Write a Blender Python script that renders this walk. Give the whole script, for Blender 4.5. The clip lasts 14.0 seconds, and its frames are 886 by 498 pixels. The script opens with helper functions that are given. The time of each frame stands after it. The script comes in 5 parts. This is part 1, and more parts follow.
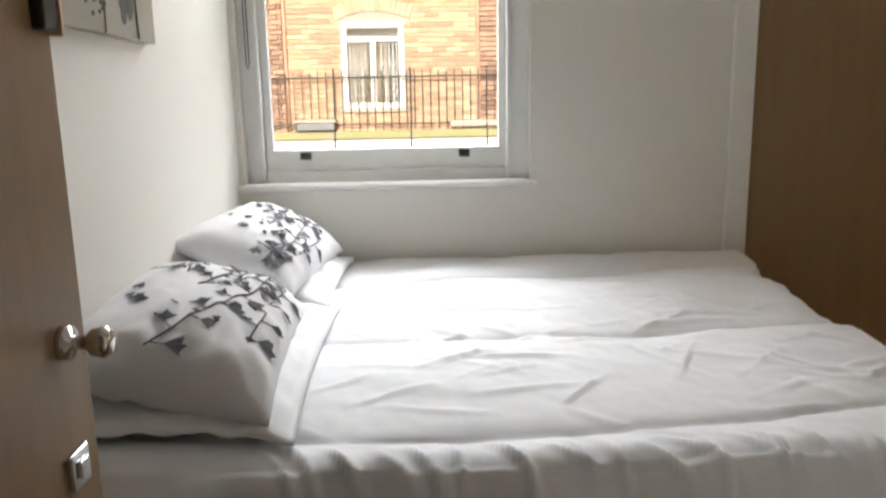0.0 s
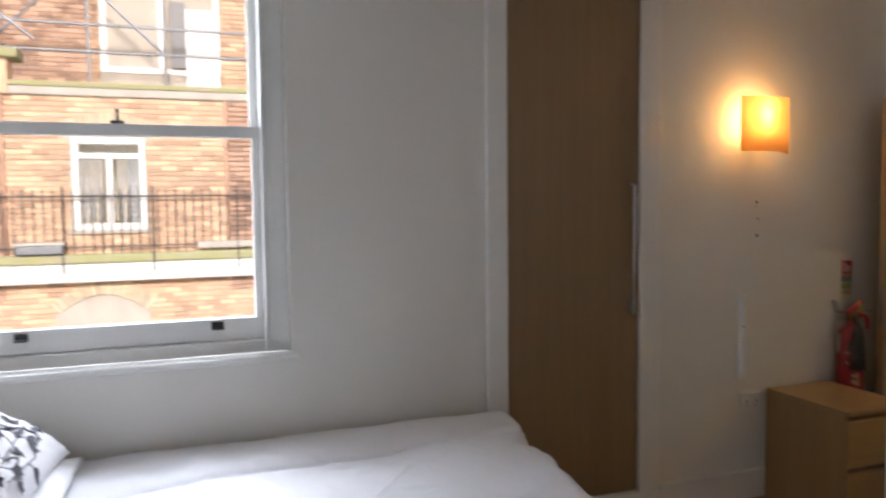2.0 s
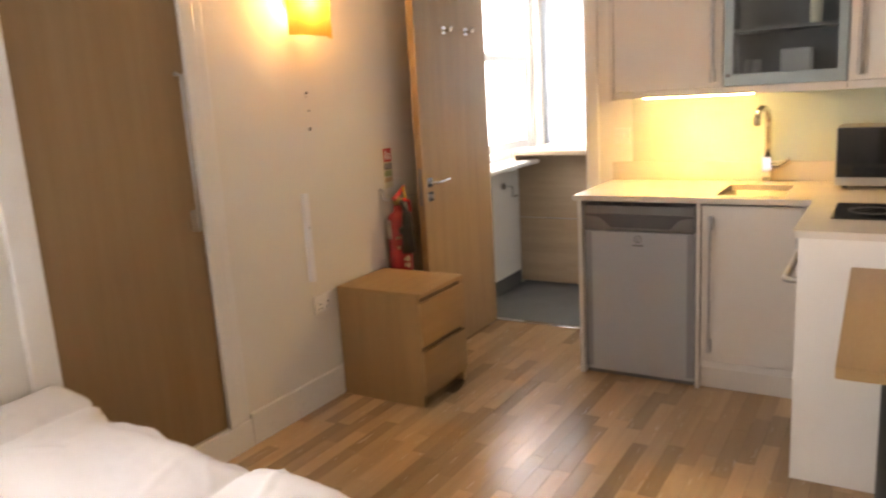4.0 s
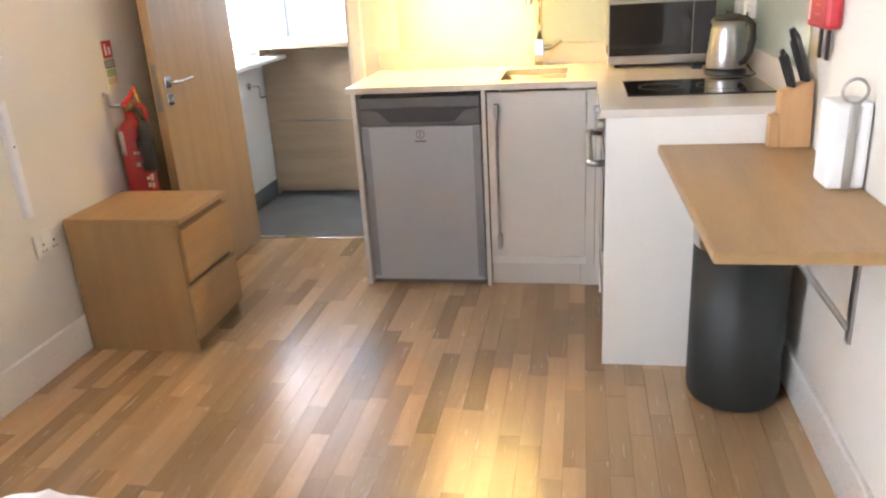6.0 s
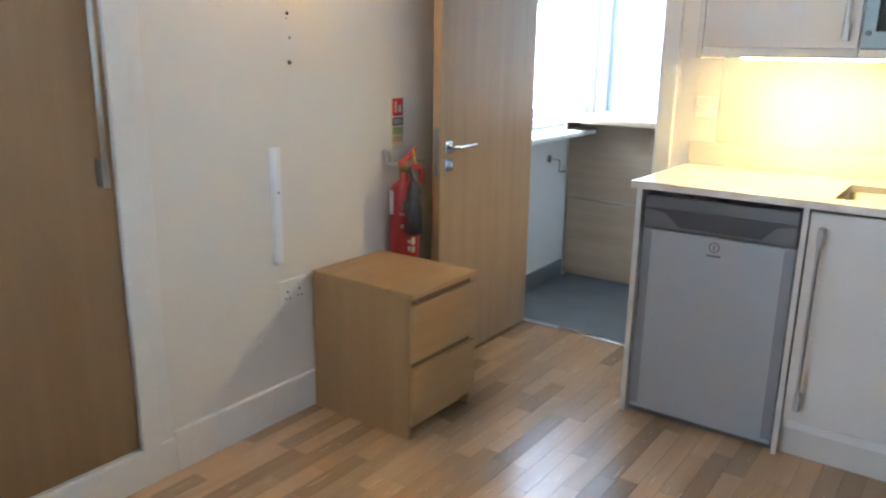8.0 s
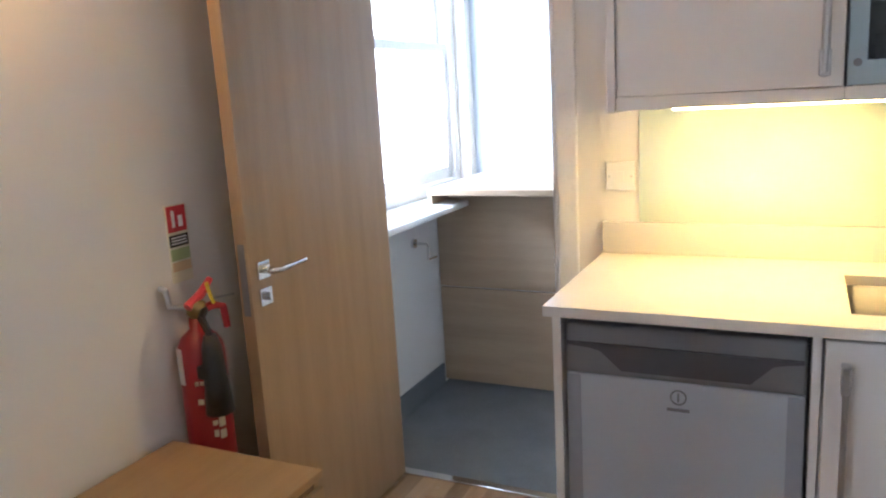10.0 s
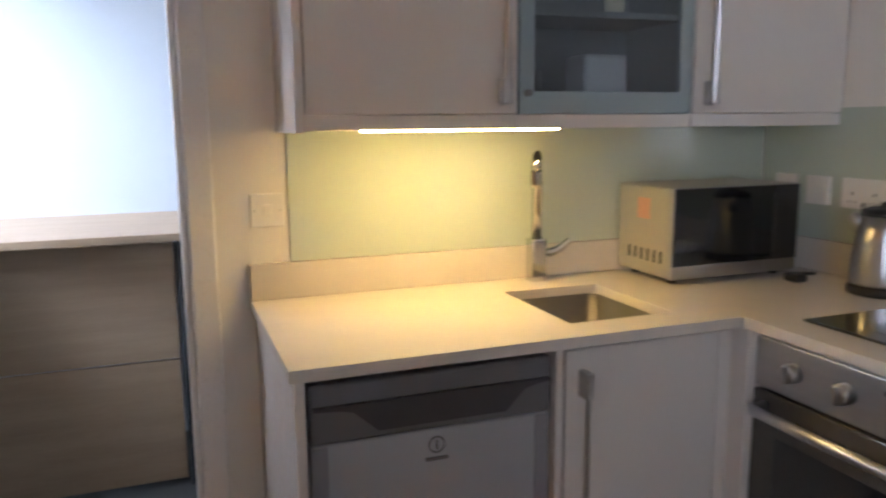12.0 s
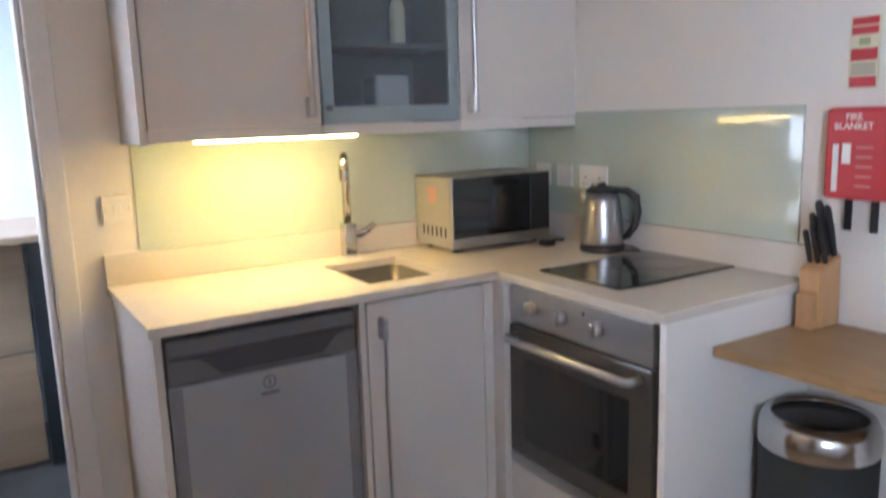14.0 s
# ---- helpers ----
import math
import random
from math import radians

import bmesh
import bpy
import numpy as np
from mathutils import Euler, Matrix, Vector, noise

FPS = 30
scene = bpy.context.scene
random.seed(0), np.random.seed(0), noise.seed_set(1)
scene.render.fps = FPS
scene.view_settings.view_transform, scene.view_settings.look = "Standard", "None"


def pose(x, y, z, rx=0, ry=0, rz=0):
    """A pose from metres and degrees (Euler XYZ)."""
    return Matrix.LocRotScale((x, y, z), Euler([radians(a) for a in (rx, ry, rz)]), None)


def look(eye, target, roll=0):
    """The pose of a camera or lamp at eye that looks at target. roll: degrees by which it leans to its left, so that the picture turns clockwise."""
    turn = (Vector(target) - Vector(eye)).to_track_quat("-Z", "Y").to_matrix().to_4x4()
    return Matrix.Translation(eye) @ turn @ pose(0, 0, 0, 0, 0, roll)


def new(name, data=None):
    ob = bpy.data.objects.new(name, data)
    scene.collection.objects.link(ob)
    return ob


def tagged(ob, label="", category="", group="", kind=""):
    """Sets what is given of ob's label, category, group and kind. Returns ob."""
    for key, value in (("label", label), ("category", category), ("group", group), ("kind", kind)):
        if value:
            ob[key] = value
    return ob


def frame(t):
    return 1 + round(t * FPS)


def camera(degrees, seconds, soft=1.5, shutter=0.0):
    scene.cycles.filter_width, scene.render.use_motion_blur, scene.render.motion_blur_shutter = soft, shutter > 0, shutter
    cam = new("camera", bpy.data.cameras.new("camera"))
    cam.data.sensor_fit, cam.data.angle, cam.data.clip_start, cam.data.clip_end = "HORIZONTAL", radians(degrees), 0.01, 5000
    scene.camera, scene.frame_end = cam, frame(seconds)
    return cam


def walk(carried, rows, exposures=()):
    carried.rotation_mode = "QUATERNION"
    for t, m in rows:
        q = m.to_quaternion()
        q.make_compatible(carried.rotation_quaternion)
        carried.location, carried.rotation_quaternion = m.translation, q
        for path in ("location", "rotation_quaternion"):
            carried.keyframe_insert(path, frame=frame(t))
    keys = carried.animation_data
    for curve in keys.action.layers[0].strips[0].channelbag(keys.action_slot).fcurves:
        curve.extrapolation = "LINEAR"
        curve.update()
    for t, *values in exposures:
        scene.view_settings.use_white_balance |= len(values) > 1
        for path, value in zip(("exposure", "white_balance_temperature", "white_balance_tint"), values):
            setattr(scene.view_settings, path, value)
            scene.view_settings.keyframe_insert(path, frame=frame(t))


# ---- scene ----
cam = camera(61.0, 14.0, soft=2.2, shutter=0.3)
PATH = [
    (0, (0.970, -3.140, 1.242), (1.008, -1.178, 0.853), -1.1),
    (0.5, (0.970, -3.114, 1.325), (1.035, -1.125, 1.120), -0.3),
    (1, (0.970, -3.070, 1.480), (1.098, -1.078, 1.357), -0.1),
    (1.5, (0.970, -3.023, 1.475), (1.300, -1.051, 1.440), -0.3),
    (2, (0.970, -2.934, 1.490), (1.650, -1.058, 1.363), -0.6),
    (2.5, (0.970, -2.791, 1.525), (2.015, -1.115, 1.205), -0.8),
    (3, (0.968, -2.638, 1.474), (2.291, -1.193, 1.074), -1.5),
    (3.5, (0.983, -2.483, 1.415), (2.467, -1.202, 1.018), -2.3),
    (4, (1.005, -2.32, 1.442), (2.67, -1.291, 1.03), -3.5),
    (4.2, (0.986, -2.255, 1.481), (2.726, -1.369, 1.046), -3.6),
    (6.3, (1.318, -1.941, 1.339), (3.16, -1.587, 0.645), -3.4),
    (6.5, (1.304, -1.931, 1.356), (3.146, -1.486, 0.715), -2.5),
    (7, (1.467, -1.928, 1.369), (3.191, -1.055, 0.853), 0.4),
    (7.5, (1.624, -1.986, 1.369), (3.208, -0.878, 0.858), 1.9),
    (8, (1.82, -2.002, 1.349), (3.388, -0.869, 0.842), 0.9),
    (8.5, (2.123, -1.932, 1.37), (3.757, -0.868, 0.928), -0.5),
    (8.7, (2.204, -1.903, 1.388), (3.873, -0.881, 0.98), -1.0),
    (10.8, (3.011, -1.282, 1.416), (4.845, -0.611, 0.985), -4.2),
    (11, (3.051, -1.238, 1.401), (4.921, -0.67, 0.978), -4.1),
    (11.5, (3.184, -0.997, 1.341), (5.153, -1.049, 0.99), -1.8),
    (12, (3.053, -0.777, 1.358), (4.902, -1.465, 1.03), -0.5),
    (12.5, (2.789, -0.725, 1.472), (4.531, -1.683, 1.247), 0.1),
    (13, (2.638, -0.686, 1.566), (4.332, -1.746, 1.484), -0.4),
    (13.5, (2.547, -0.677, 1.534), (4.235, -1.744, 1.417), -1.6),
    (14, (2.534, -0.651, 1.394), (4.204, -1.695, 1.047), -1.8),
]
EXPOSURE = [
    (0, 0.2, 7400, 13), (0.5, -0.1, 7200, 13), (1, -0.1, 6900, 14), (1.5, -0.4, 6700, 15), (2, -0.05, 6600, 18), (2.5, 0.55, 7300, 22), (3, 1.15, 8200, 24), (4, 1.35, 8400, 24),
    (6.5, 2.05, 6100, 13), (7, 1.6, 5600, 9), (7.5, 1.6, 5500, 9), (8.5, 1.65, 5500, 9), (10.8, 1.0, 6000, 20), (11, 0.9, 6000, 20), (11.5, 0.2, 6100, 20), (12, 0.35, 6150, 21), (12.5, 0.75, 5750, 20), (13, 1.1, 5550, 18), (13.5, 1.1, 5750, 18), (14, 0.95, 5850, 19),
]
walk(cam, [(t, look(e, g, r)) for t, e, g, r in PATH], EXPOSURE)

# ---- light ----
world = bpy.data.worlds.new("world")
scene.world = world
world.use_nodes = True
wn = world.node_tree.nodes
sky = wn.new("ShaderNodeTexSky")
sky.sky_type = "NISHITA"
sky.sun_disc = False
sky.sun_elevation = radians(24)
sky.sun_rotation = radians(175)
wn["Background"].inputs["Strength"].default_value = 0.15
world.node_tree.links.new(sky.outputs["Color"], wn["Background"].inputs["Color"])


def lamp(name, kind, energy, color, m, **kw):
    data = bpy.data.lights.new(name, kind)
    data.energy, data.color = energy, color
    if kind == "AREA":
        data.shape, data.size, data.size_y = "RECTANGLE", kw["sx"], kw["sy"]
    if kind == "SUN":
        data.angle = kw["angle"]
    if kind == "POINT":
        data.shadow_soft_size = kw["soft"]
    ob = new(name, data)
    ob.matrix_world = m
    return ob


# overcast, bright: a wide soft sun from over the roofs behind the flat
lamp("sun", "SUN", 5.0, (1.0, 0.96, 0.9), look((0, -12, 8), (1.5, 6, 0)), angle=radians(12))
# sky light through the two windows
lamp("window_light_side", "AREA", 150, (0.8, 0.9, 1.0), look((-1.35, 1.9, 1.75), (2.6, -2.2, 0.9)), sx=1.3, sy=2.2)
lamp("window_light", "AREA", 1550, (0.77, 0.885, 1.0), look((1.0, 5.0, 6.0), (0.95, -1.6, 0.6)), sx=7.0, sy=3.6)
lamp("washroom_window_light", "AREA", 88, (0.82, 0.91, 1.0), look((5.95, 0.62, 1.6), (5.75, -2.0, 1.55)), sx=2.5, sy=1.9)

# ---- materials ----


def material(name, color, rough=0.5, metal=0.0, var=0.06, scale=4.0, fine=60.0, bump=0.05, stretch=(1, 1, 1), spec=0.5, color2=None, random_tone=0.0, coat=0.0, sheen=0.0, world_space=False, island=False):
    """A surface with stains at one scale and grain at another."""
    m = bpy.data.materials.new(name)
    m.use_nodes = True
    nt = m.node_tree
    n, link = nt.nodes, nt.links.new
    b = n["Principled BSDF"]
    b.inputs["Roughness"].default_value = rough
    b.inputs["Metallic"].default_value = metal
    b.inputs["Specular IOR Level"].default_value = spec
    b.inputs["Coat Weight"].default_value = coat
    b.inputs["Sheen Weight"].default_value = sheen
    tc = n.new("ShaderNodeTexCoord")
    mp = n.new("ShaderNodeMapping")
    mp.inputs["Scale"].default_value = stretch
    src = tc.outputs["Object"]
    if random_tone:
        info = n.new("ShaderNodeNewGeometry" if island else "ShaderNodeObjectInfo")
        rnd = info.outputs["Random Per Island" if island else "Random"]
        off = n.new("ShaderNodeVectorMath")
        off.operation = "MULTIPLY_ADD"
        link(src, off.inputs[0])
        off.inputs[1].default_value = (1, 1, 1)
        sc = n.new("ShaderNodeMath")
        sc.operation = "MULTIPLY"
        sc.inputs[1].default_value = 17.0
        link(rnd, sc.inputs[0])
        link(sc.outputs[0], off.inputs[2])
        src = off.outputs[0]
    link(src, mp.inputs["Vector"])
    big = n.new("ShaderNodeTexNoise")
    big.inputs["Scale"].default_value = scale
    big.inputs["Detail"].default_value = 4
    small = n.new("ShaderNodeTexNoise")
    small.inputs["Scale"].default_value = fine
    small.inputs["Detail"].default_value = 5
    link(mp.outputs[0], big.inputs["Vector"])
    link(mp.outputs[0], small.inputs["Vector"])
    mix = n.new("ShaderNodeMix")
    mix.data_type = "RGBA"
    c2 = color2 or tuple(max(0.0, c * (1 - var * 2.2)) for c in color)
    mix.inputs["A"].default_value = (*color, 1)
    mix.inputs["B"].default_value = (*c2, 1)
    av = n.new("ShaderNodeMath")
    av.operation = "MULTIPLY_ADD"
    link(small.outputs["Fac"], av.inputs[0])
    av.inputs[1].default_value = 0.6
    ramp = n.new("ShaderNodeMapRange")
    ramp.inputs["From Min"].default_value = 0.3
    ramp.inputs["From Max"].default_value = 0.72
    ramp.inputs["To Max"].default_value = 0.6
    link(big.outputs["Fac"], ramp.inputs["Value"])
    link(ramp.outputs[0], av.inputs[2])
    sub = n.new("ShaderNodeMath")
    sub.operation = "SUBTRACT"
    sub.use_clamp = True
    link(av.outputs[0], sub.inputs[0])
    sub.inputs[1].default_value = 0.1
    link(sub.outputs[0], mix.inputs["Factor"])
    out = mix.outputs["Result"]
    if random_tone:
        hsv = n.new("ShaderNodeHueSaturation")
        mr = n.new("ShaderNodeMapRange")
        mr.inputs["To Min"].default_value = 1 - random_tone
        mr.inputs["To Max"].default_value = 1 + random_tone
        link(rnd, mr.inputs["Value"])
        link(mr.outputs[0], hsv.inputs["Value"])
        link(out, hsv.inputs["Color"])
        out = hsv.outputs["Color"]
    link(out, b.inputs["Base Color"])
    rr = n.new("ShaderNodeMapRange")
    rr.inputs["To Min"].default_value = max(0.02, rough - 0.06)
    rr.inputs["To Max"].default_value = min(1, rough + 0.08)
    link(small.outputs["Fac"], rr.inputs["Value"])
    link(rr.outputs[0], b.inputs["Roughness"])
    if bump:
        bp = n.new("ShaderNodeBump")
        bp.inputs["Strength"].default_value = bump
        bp.inputs["Distance"].default_value = 0.01
        link(small.outputs["Fac"], bp.inputs["Height"])
        link(bp.outputs[0], b.inputs["Normal"])
    return m


def glowing(name, color, strength, base=(0.8, 0.8, 0.8)):
    m = bpy.data.materials.new(name)
    m.use_nodes = True
    b = m.node_tree.nodes["Principled BSDF"]
    b.inputs["Base Color"].default_value = (*base, 1)
    b.inputs["Emission Color"].default_value = (*color, 1)
    b.inputs["Emission Strength"].default_value = strength
    return m


def glass(name, color=(1, 1, 1), rough=0.0, ior=1.45, alpha=1.0):
    m = bpy.data.materials.new(name)
    m.use_nodes = True
    b = m.node_tree.nodes["Principled BSDF"]
    b.inputs["Base Color"].default_value = (*color, 1)
    b.inputs["Transmission Weight"].default_value = 1.0
    b.inputs["Roughness"].default_value = rough
    b.inputs["IOR"].default_value = ior
    return m


WALL = material("wall_paint", (0.77, 0.745, 0.69), 0.62, var=0.02, scale=1.5, fine=140, bump=0.04)
# pale washroom wall, its colour darkened to offset the strong window lamp
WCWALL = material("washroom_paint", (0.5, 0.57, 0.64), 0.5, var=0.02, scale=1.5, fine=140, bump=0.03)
CEIL = material("ceiling_paint", (0.79, 0.78, 0.75), 0.8, var=0.02, scale=1.2, fine=120, bump=0.03)
GLOSSW = material("white_gloss_paint", (0.8, 0.79, 0.76), 0.28, var=0.03, scale=6, fine=90, bump=0.03)
SASHP = material("sash_paint", (0.82, 0.82, 0.79), 0.4, var=0.05, scale=8, fine=90, bump=0.04)
OAK = material("oak_veneer", (0.38, 0.258, 0.148), 0.42, var=0.2, scale=2.2, fine=30, bump=0.04, stretch=(9, 9, 0.6), color2=(0.28, 0.185, 0.102))
OAKH = material("oak_veneer_across", (0.42, 0.265, 0.12), 0.38, var=0.2, scale=2.2, fine=30, bump=0.04, stretch=(0.6, 9, 9), color2=(0.33, 0.2, 0.088))
CHESTV = material("oak_veneer_chest", (0.42, 0.265, 0.12), 0.38, var=0.2, scale=2.2, fine=30, bump=0.04, stretch=(9, 9, 0.6), color2=(0.33, 0.2, 0.088))
DARKOAK = material("wardrobe_veneer", (0.30, 0.198, 0.108), 0.4, var=0.2, scale=2.0, fine=28, bump=0.03, stretch=(10, 10, 0.5), color2=(0.245, 0.15, 0.07))
ASH = material("grey_oak_laminate", (0.46, 0.35, 0.24), 0.5, var=0.2, scale=2.5, fine=26, bump=0.04, stretch=(9, 0.7, 9), color2=(0.34, 0.255, 0.175))
STRIP = material("laminate_strip", (0.47, 0.32, 0.18), 0.24, var=0.2, scale=2.0, spec=1.0, fine=9, bump=0.004, stretch=(0.8, 10, 10), color2=(0.35, 0.225, 0.122), random_tone=0.32)
STRIPS = material("laminate_strips_far", (0.47, 0.32, 0.18), 0.24, var=0.2, scale=2.0, spec=1.0, fine=9, bump=0.004, stretch=(0.8, 10, 10), color2=(0.35, 0.225, 0.122), random_tone=0.32, island=True)
JOINT = material("floor_base", (0.16, 0.1, 0.06), 0.6)
VINYL = material("grey_vinyl", (0.19, 0.205, 0.21), 0.5, var=0.15, scale=5, fine=120, bump=0.05)
SHEET = material("white_cotton", (0.85, 0.85, 0.87), 0.9, var=0.03, scale=3, fine=300, bump=0.05, sheen=0.3, spec=0.2)
UNIT = material("cream_gloss_door", (0.68, 0.64, 0.59), 0.2, var=0.02, scale=2, fine=60, bump=0.0)
CARC = material("white_melamine", (0.78, 0.76, 0.72), 0.35, var=0.02, scale=3, fine=100, bump=0.02)
TOP = material("cream_stone_worktop", (0.66, 0.61, 0.54), 0.22, var=0.05, scale=6, fine=240, bump=0.01)
SILVER = material("silver_grey_panel", (0.40, 0.425, 0.46), 0.38, metal=0.2, var=0.03, scale=3, fine=150, bump=0.02)
GREYPL = material("dark_grey_plastic", (0.16, 0.16, 0.165), 0.42, var=0.08, scale=10, fine=200, bump=0.03)
BLACK = material("black_plastic", (0.018, 0.018, 0.02), 0.42, var=0.1, scale=10, fine=150, bump=0.03)
BLKGLASS = material("black_glass", (0.012, 0.012, 0.014), 0.06, var=0.05, scale=3, fine=40, bump=0.0, coat=0.5)
CHROME = material("chrome", (0.72, 0.72, 0.72), 0.07, metal=1.0, var=0.05, scale=5, fine=80, bump=0.0)
STEEL = material("brushed_steel", (0.5, 0.5, 0.5), 0.3, metal=1.0, var=0.06, scale=3, fine=40, bump=0.03, stretch=(1, 1, 14))
SINKM = material("sink_steel", (0.2, 0.19, 0.185), 0.45, metal=1.0, var=0.06, scale=6, fine=60, bump=0.03)
RED = material("red_paint", (0.27, 0.014, 0.018), 0.3, var=0.08, scale=8, fine=100, bump=0.02)
REDPL = material("red_plastic", (0.55, 0.04, 0.05), 0.35, var=0.05, scale=6, fine=80, bump=0.02)
YEL = material("yellow_plastic", (0.75, 0.55, 0.03), 0.4)
CREAM = material("cream_label", (0.72, 0.68, 0.5), 0.5, var=0.04, scale=12, fine=150)
TRUNKW = material("bluish_white_plastic", (0.84, 0.86, 0.9), 0.3, var=0.02, scale=8, fine=100, bump=0.01)
WHITEPL = material("white_plastic", (0.78, 0.77, 0.74), 0.35, var=0.03, scale=8, fine=100, bump=0.02)
CASE = material("pillow_cotton", (0.72, 0.71, 0.72), 0.9, var=0.04, scale=3, fine=300, bump=0.06, sheen=0.2, spec=0.2)
PAPER = material("white_paper", (0.85, 0.85, 0.85), 0.9, var=0.03, scale=9, fine=200, bump=0.08)
BLOCKW = material("beech_block", (0.55, 0.33, 0.16), 0.5, var=0.15, scale=5, fine=60, bump=0.05, stretch=(8, 8, 1), color2=(0.45, 0.25, 0.11))
CANVAS = material("canvas_picture", (0.43, 0.385, 0.31), 0.85, var=0.22, scale=5, fine=300, bump=0.08, color2=(0.29, 0.26, 0.205))
PETAL = material("picture_shapes", (0.13, 0.12, 0.105), 0.85, var=0.2, scale=20, fine=200)
LEAFP = material("printed_leaf", (0.10, 0.10, 0.115), 0.9, var=0.15, scale=20, fine=250)
AQUA = material("pale_green_back_painted_glass", (0.49, 0.555, 0.475), 0.07, var=0.01, scale=2, fine=30, bump=0.0, coat=0.6)
FROSTF = material("blue_grey_glass_frame", (0.30, 0.37, 0.39), 0.3, metal=0.3, var=0.03, scale=5, fine=90, bump=0.01)
# cupboard inside, darkened in its colour for the dimness behind tinted glass
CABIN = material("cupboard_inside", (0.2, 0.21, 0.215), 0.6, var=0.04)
BRICKS = material("orange_brick", (0.76, 0.53, 0.35), 0.85, var=0.25, scale=0.8, fine=40, bump=0.25, color2=(0.56, 0.33, 0.21), random_tone=0.3, island=True)
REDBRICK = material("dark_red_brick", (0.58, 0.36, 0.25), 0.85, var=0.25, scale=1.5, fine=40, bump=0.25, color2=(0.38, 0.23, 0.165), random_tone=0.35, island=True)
ARCHB = material("buff_brick", (0.66, 0.56, 0.40), 0.85, var=0.2, scale=2, fine=40, bump=0.25, color2=(0.52, 0.42, 0.28), random_tone=0.2, island=True)
MORTAR = material("mortar", (0.60, 0.54, 0.46), 0.9, var=0.15, scale=3, fine=60, bump=0.2)
STONE = material("pale_stone", (0.58, 0.54, 0.47), 0.8, var=0.15, scale=3, fine=50, bump=0.2)
MOSS = material("mossy_stone", (0.34, 0.36, 0.14), 0.9, var=0.3, scale=2.5, fine=50, bump=0.4, color2=(0.42, 0.37, 0.26))
IRON = material("black_iron", (0.08, 0.078, 0.075), 0.5, var=0.1, scale=8, fine=60, bump=0.1)
GALV = material("grey_pole", (0.22, 0.23, 0.25), 0.45, metal=0.6, var=0.1, scale=8, fine=60, bump=0.05)
CURT = material("net_curtain", (0.3, 0.32, 0.31), 0.9, var=0.2, scale=8, fine=60, stretch=(6, 6, 0.4), color2=(0.14, 0.16, 0.155))
ASPH = material("asphalt", (0.05, 0.05, 0.052), 0.9, var=0.2, scale=3, fine=90, bump=0.2)
PANE = glass("window_glass")
FROST = glass("frosted_glass", (0.95, 0.98, 1.0), 0.5)
CUPGLASS = glass("cupboard_glass", (0.75, 0.82, 0.84), 0.06)
LED = glowing("warm_led_strip", (1.0, 0.675, 0.21), 72)
SHADE = bpy.data.materials.new("parchment_shade")
SHADE.use_nodes = True
_b = SHADE.node_tree.nodes["Principled BSDF"]
_b.inputs["Base Color"].default_value = (0.85, 0.55, 0.25, 1)
_b.inputs["Roughness"].default_value = 0.8
_b.inputs["Transmission Weight"].default_value = 0.0
_tr = SHADE.node_tree.nodes.new("ShaderNodeBsdfTranslucent")
_tr.inputs["Color"].default_value = (0.95, 0.62, 0.26, 1)
_mx = SHADE.node_tree.nodes.new("ShaderNodeMixShader")
_mx.inputs[0].default_value = 0.6
SHADE.node_tree.links.new(_b.outputs[0], _mx.inputs[1])
SHADE.node_tree.links.new(_tr.outputs[0], _mx.inputs[2])
SHADE.node_tree.links.new(_mx.outputs[0], SHADE.node_tree.nodes["Material Output"].inputs[0])
BULB = glowing("bulb", (1.0, 0.62, 0.2), 26)

# ---- building helpers ----


def thing(name, x, y, z, label, category, group="", kind="", turn=0):
    e = new(name)
    e.empty_display_size = 0.1
    e.matrix_world = pose(x, y, z, 0, 0, turn)
    return tagged(e, label, category, group, kind)


def root(ob):
    while ob.parent:
        ob = ob.parent
    return ob


def part(name, bm, mat, parent=None, label="", smooth=False, local=False):
    """One mesh object; vertices in world places unless local, then in the thing's own axes."""
    me = bpy.data.meshes.new(name)
    if parent is not None and not local:
        bm.transform(root(parent).matrix_basis.inverted())
    bmesh.ops.recalc_face_normals(bm, faces=bm.faces)
    bm.to_mesh(me)
    bm.free()
    me.materials.append(mat)
    if smooth:
        for p in me.polygons:
            p.use_smooth = True
    ob = new(name, me)
    if parent is not None:
        ob.parent = parent
    if label:
        tagged(ob, label)
    return ob


def boxm(x0, x1, y0, y1, z0, z1, bevel=0.003, seg=2, bm=None):
    own = bm is None
    b = bmesh.new()
    bmesh.ops.create_cube(b, size=1, matrix=Matrix.Translation(((x0 + x1) / 2, (y0 + y1) / 2, (z0 + z1) / 2)) @ Matrix.Diagonal((abs(x1 - x0), abs(y1 - y0), abs(z1 - z0), 1)))
    if bevel:
        bmesh.ops.bevel(b, geom=b.edges[:], offset=min(bevel, 0.45 * min(abs(x1 - x0), abs(y1 - y0), abs(z1 - z0))), segments=seg, affect="EDGES", profile=0.5)
    if own:
        return b
    join(bm, b)
    return bm


def join(bm, b):
    me = bpy.data.meshes.new("t")
    b.to_mesh(me)
    b.free()
    bm.from_mesh(me)
    bpy.data.meshes.remove(me)


def box(name, x0, x1, y0, y1, z0, z1, mat, parent=None, bevel=0.003, label="", local=False, seg=2):
    return part(name, boxm(x0, x1, y0, y1, z0, z1, bevel, seg), mat, parent, label, local=local)


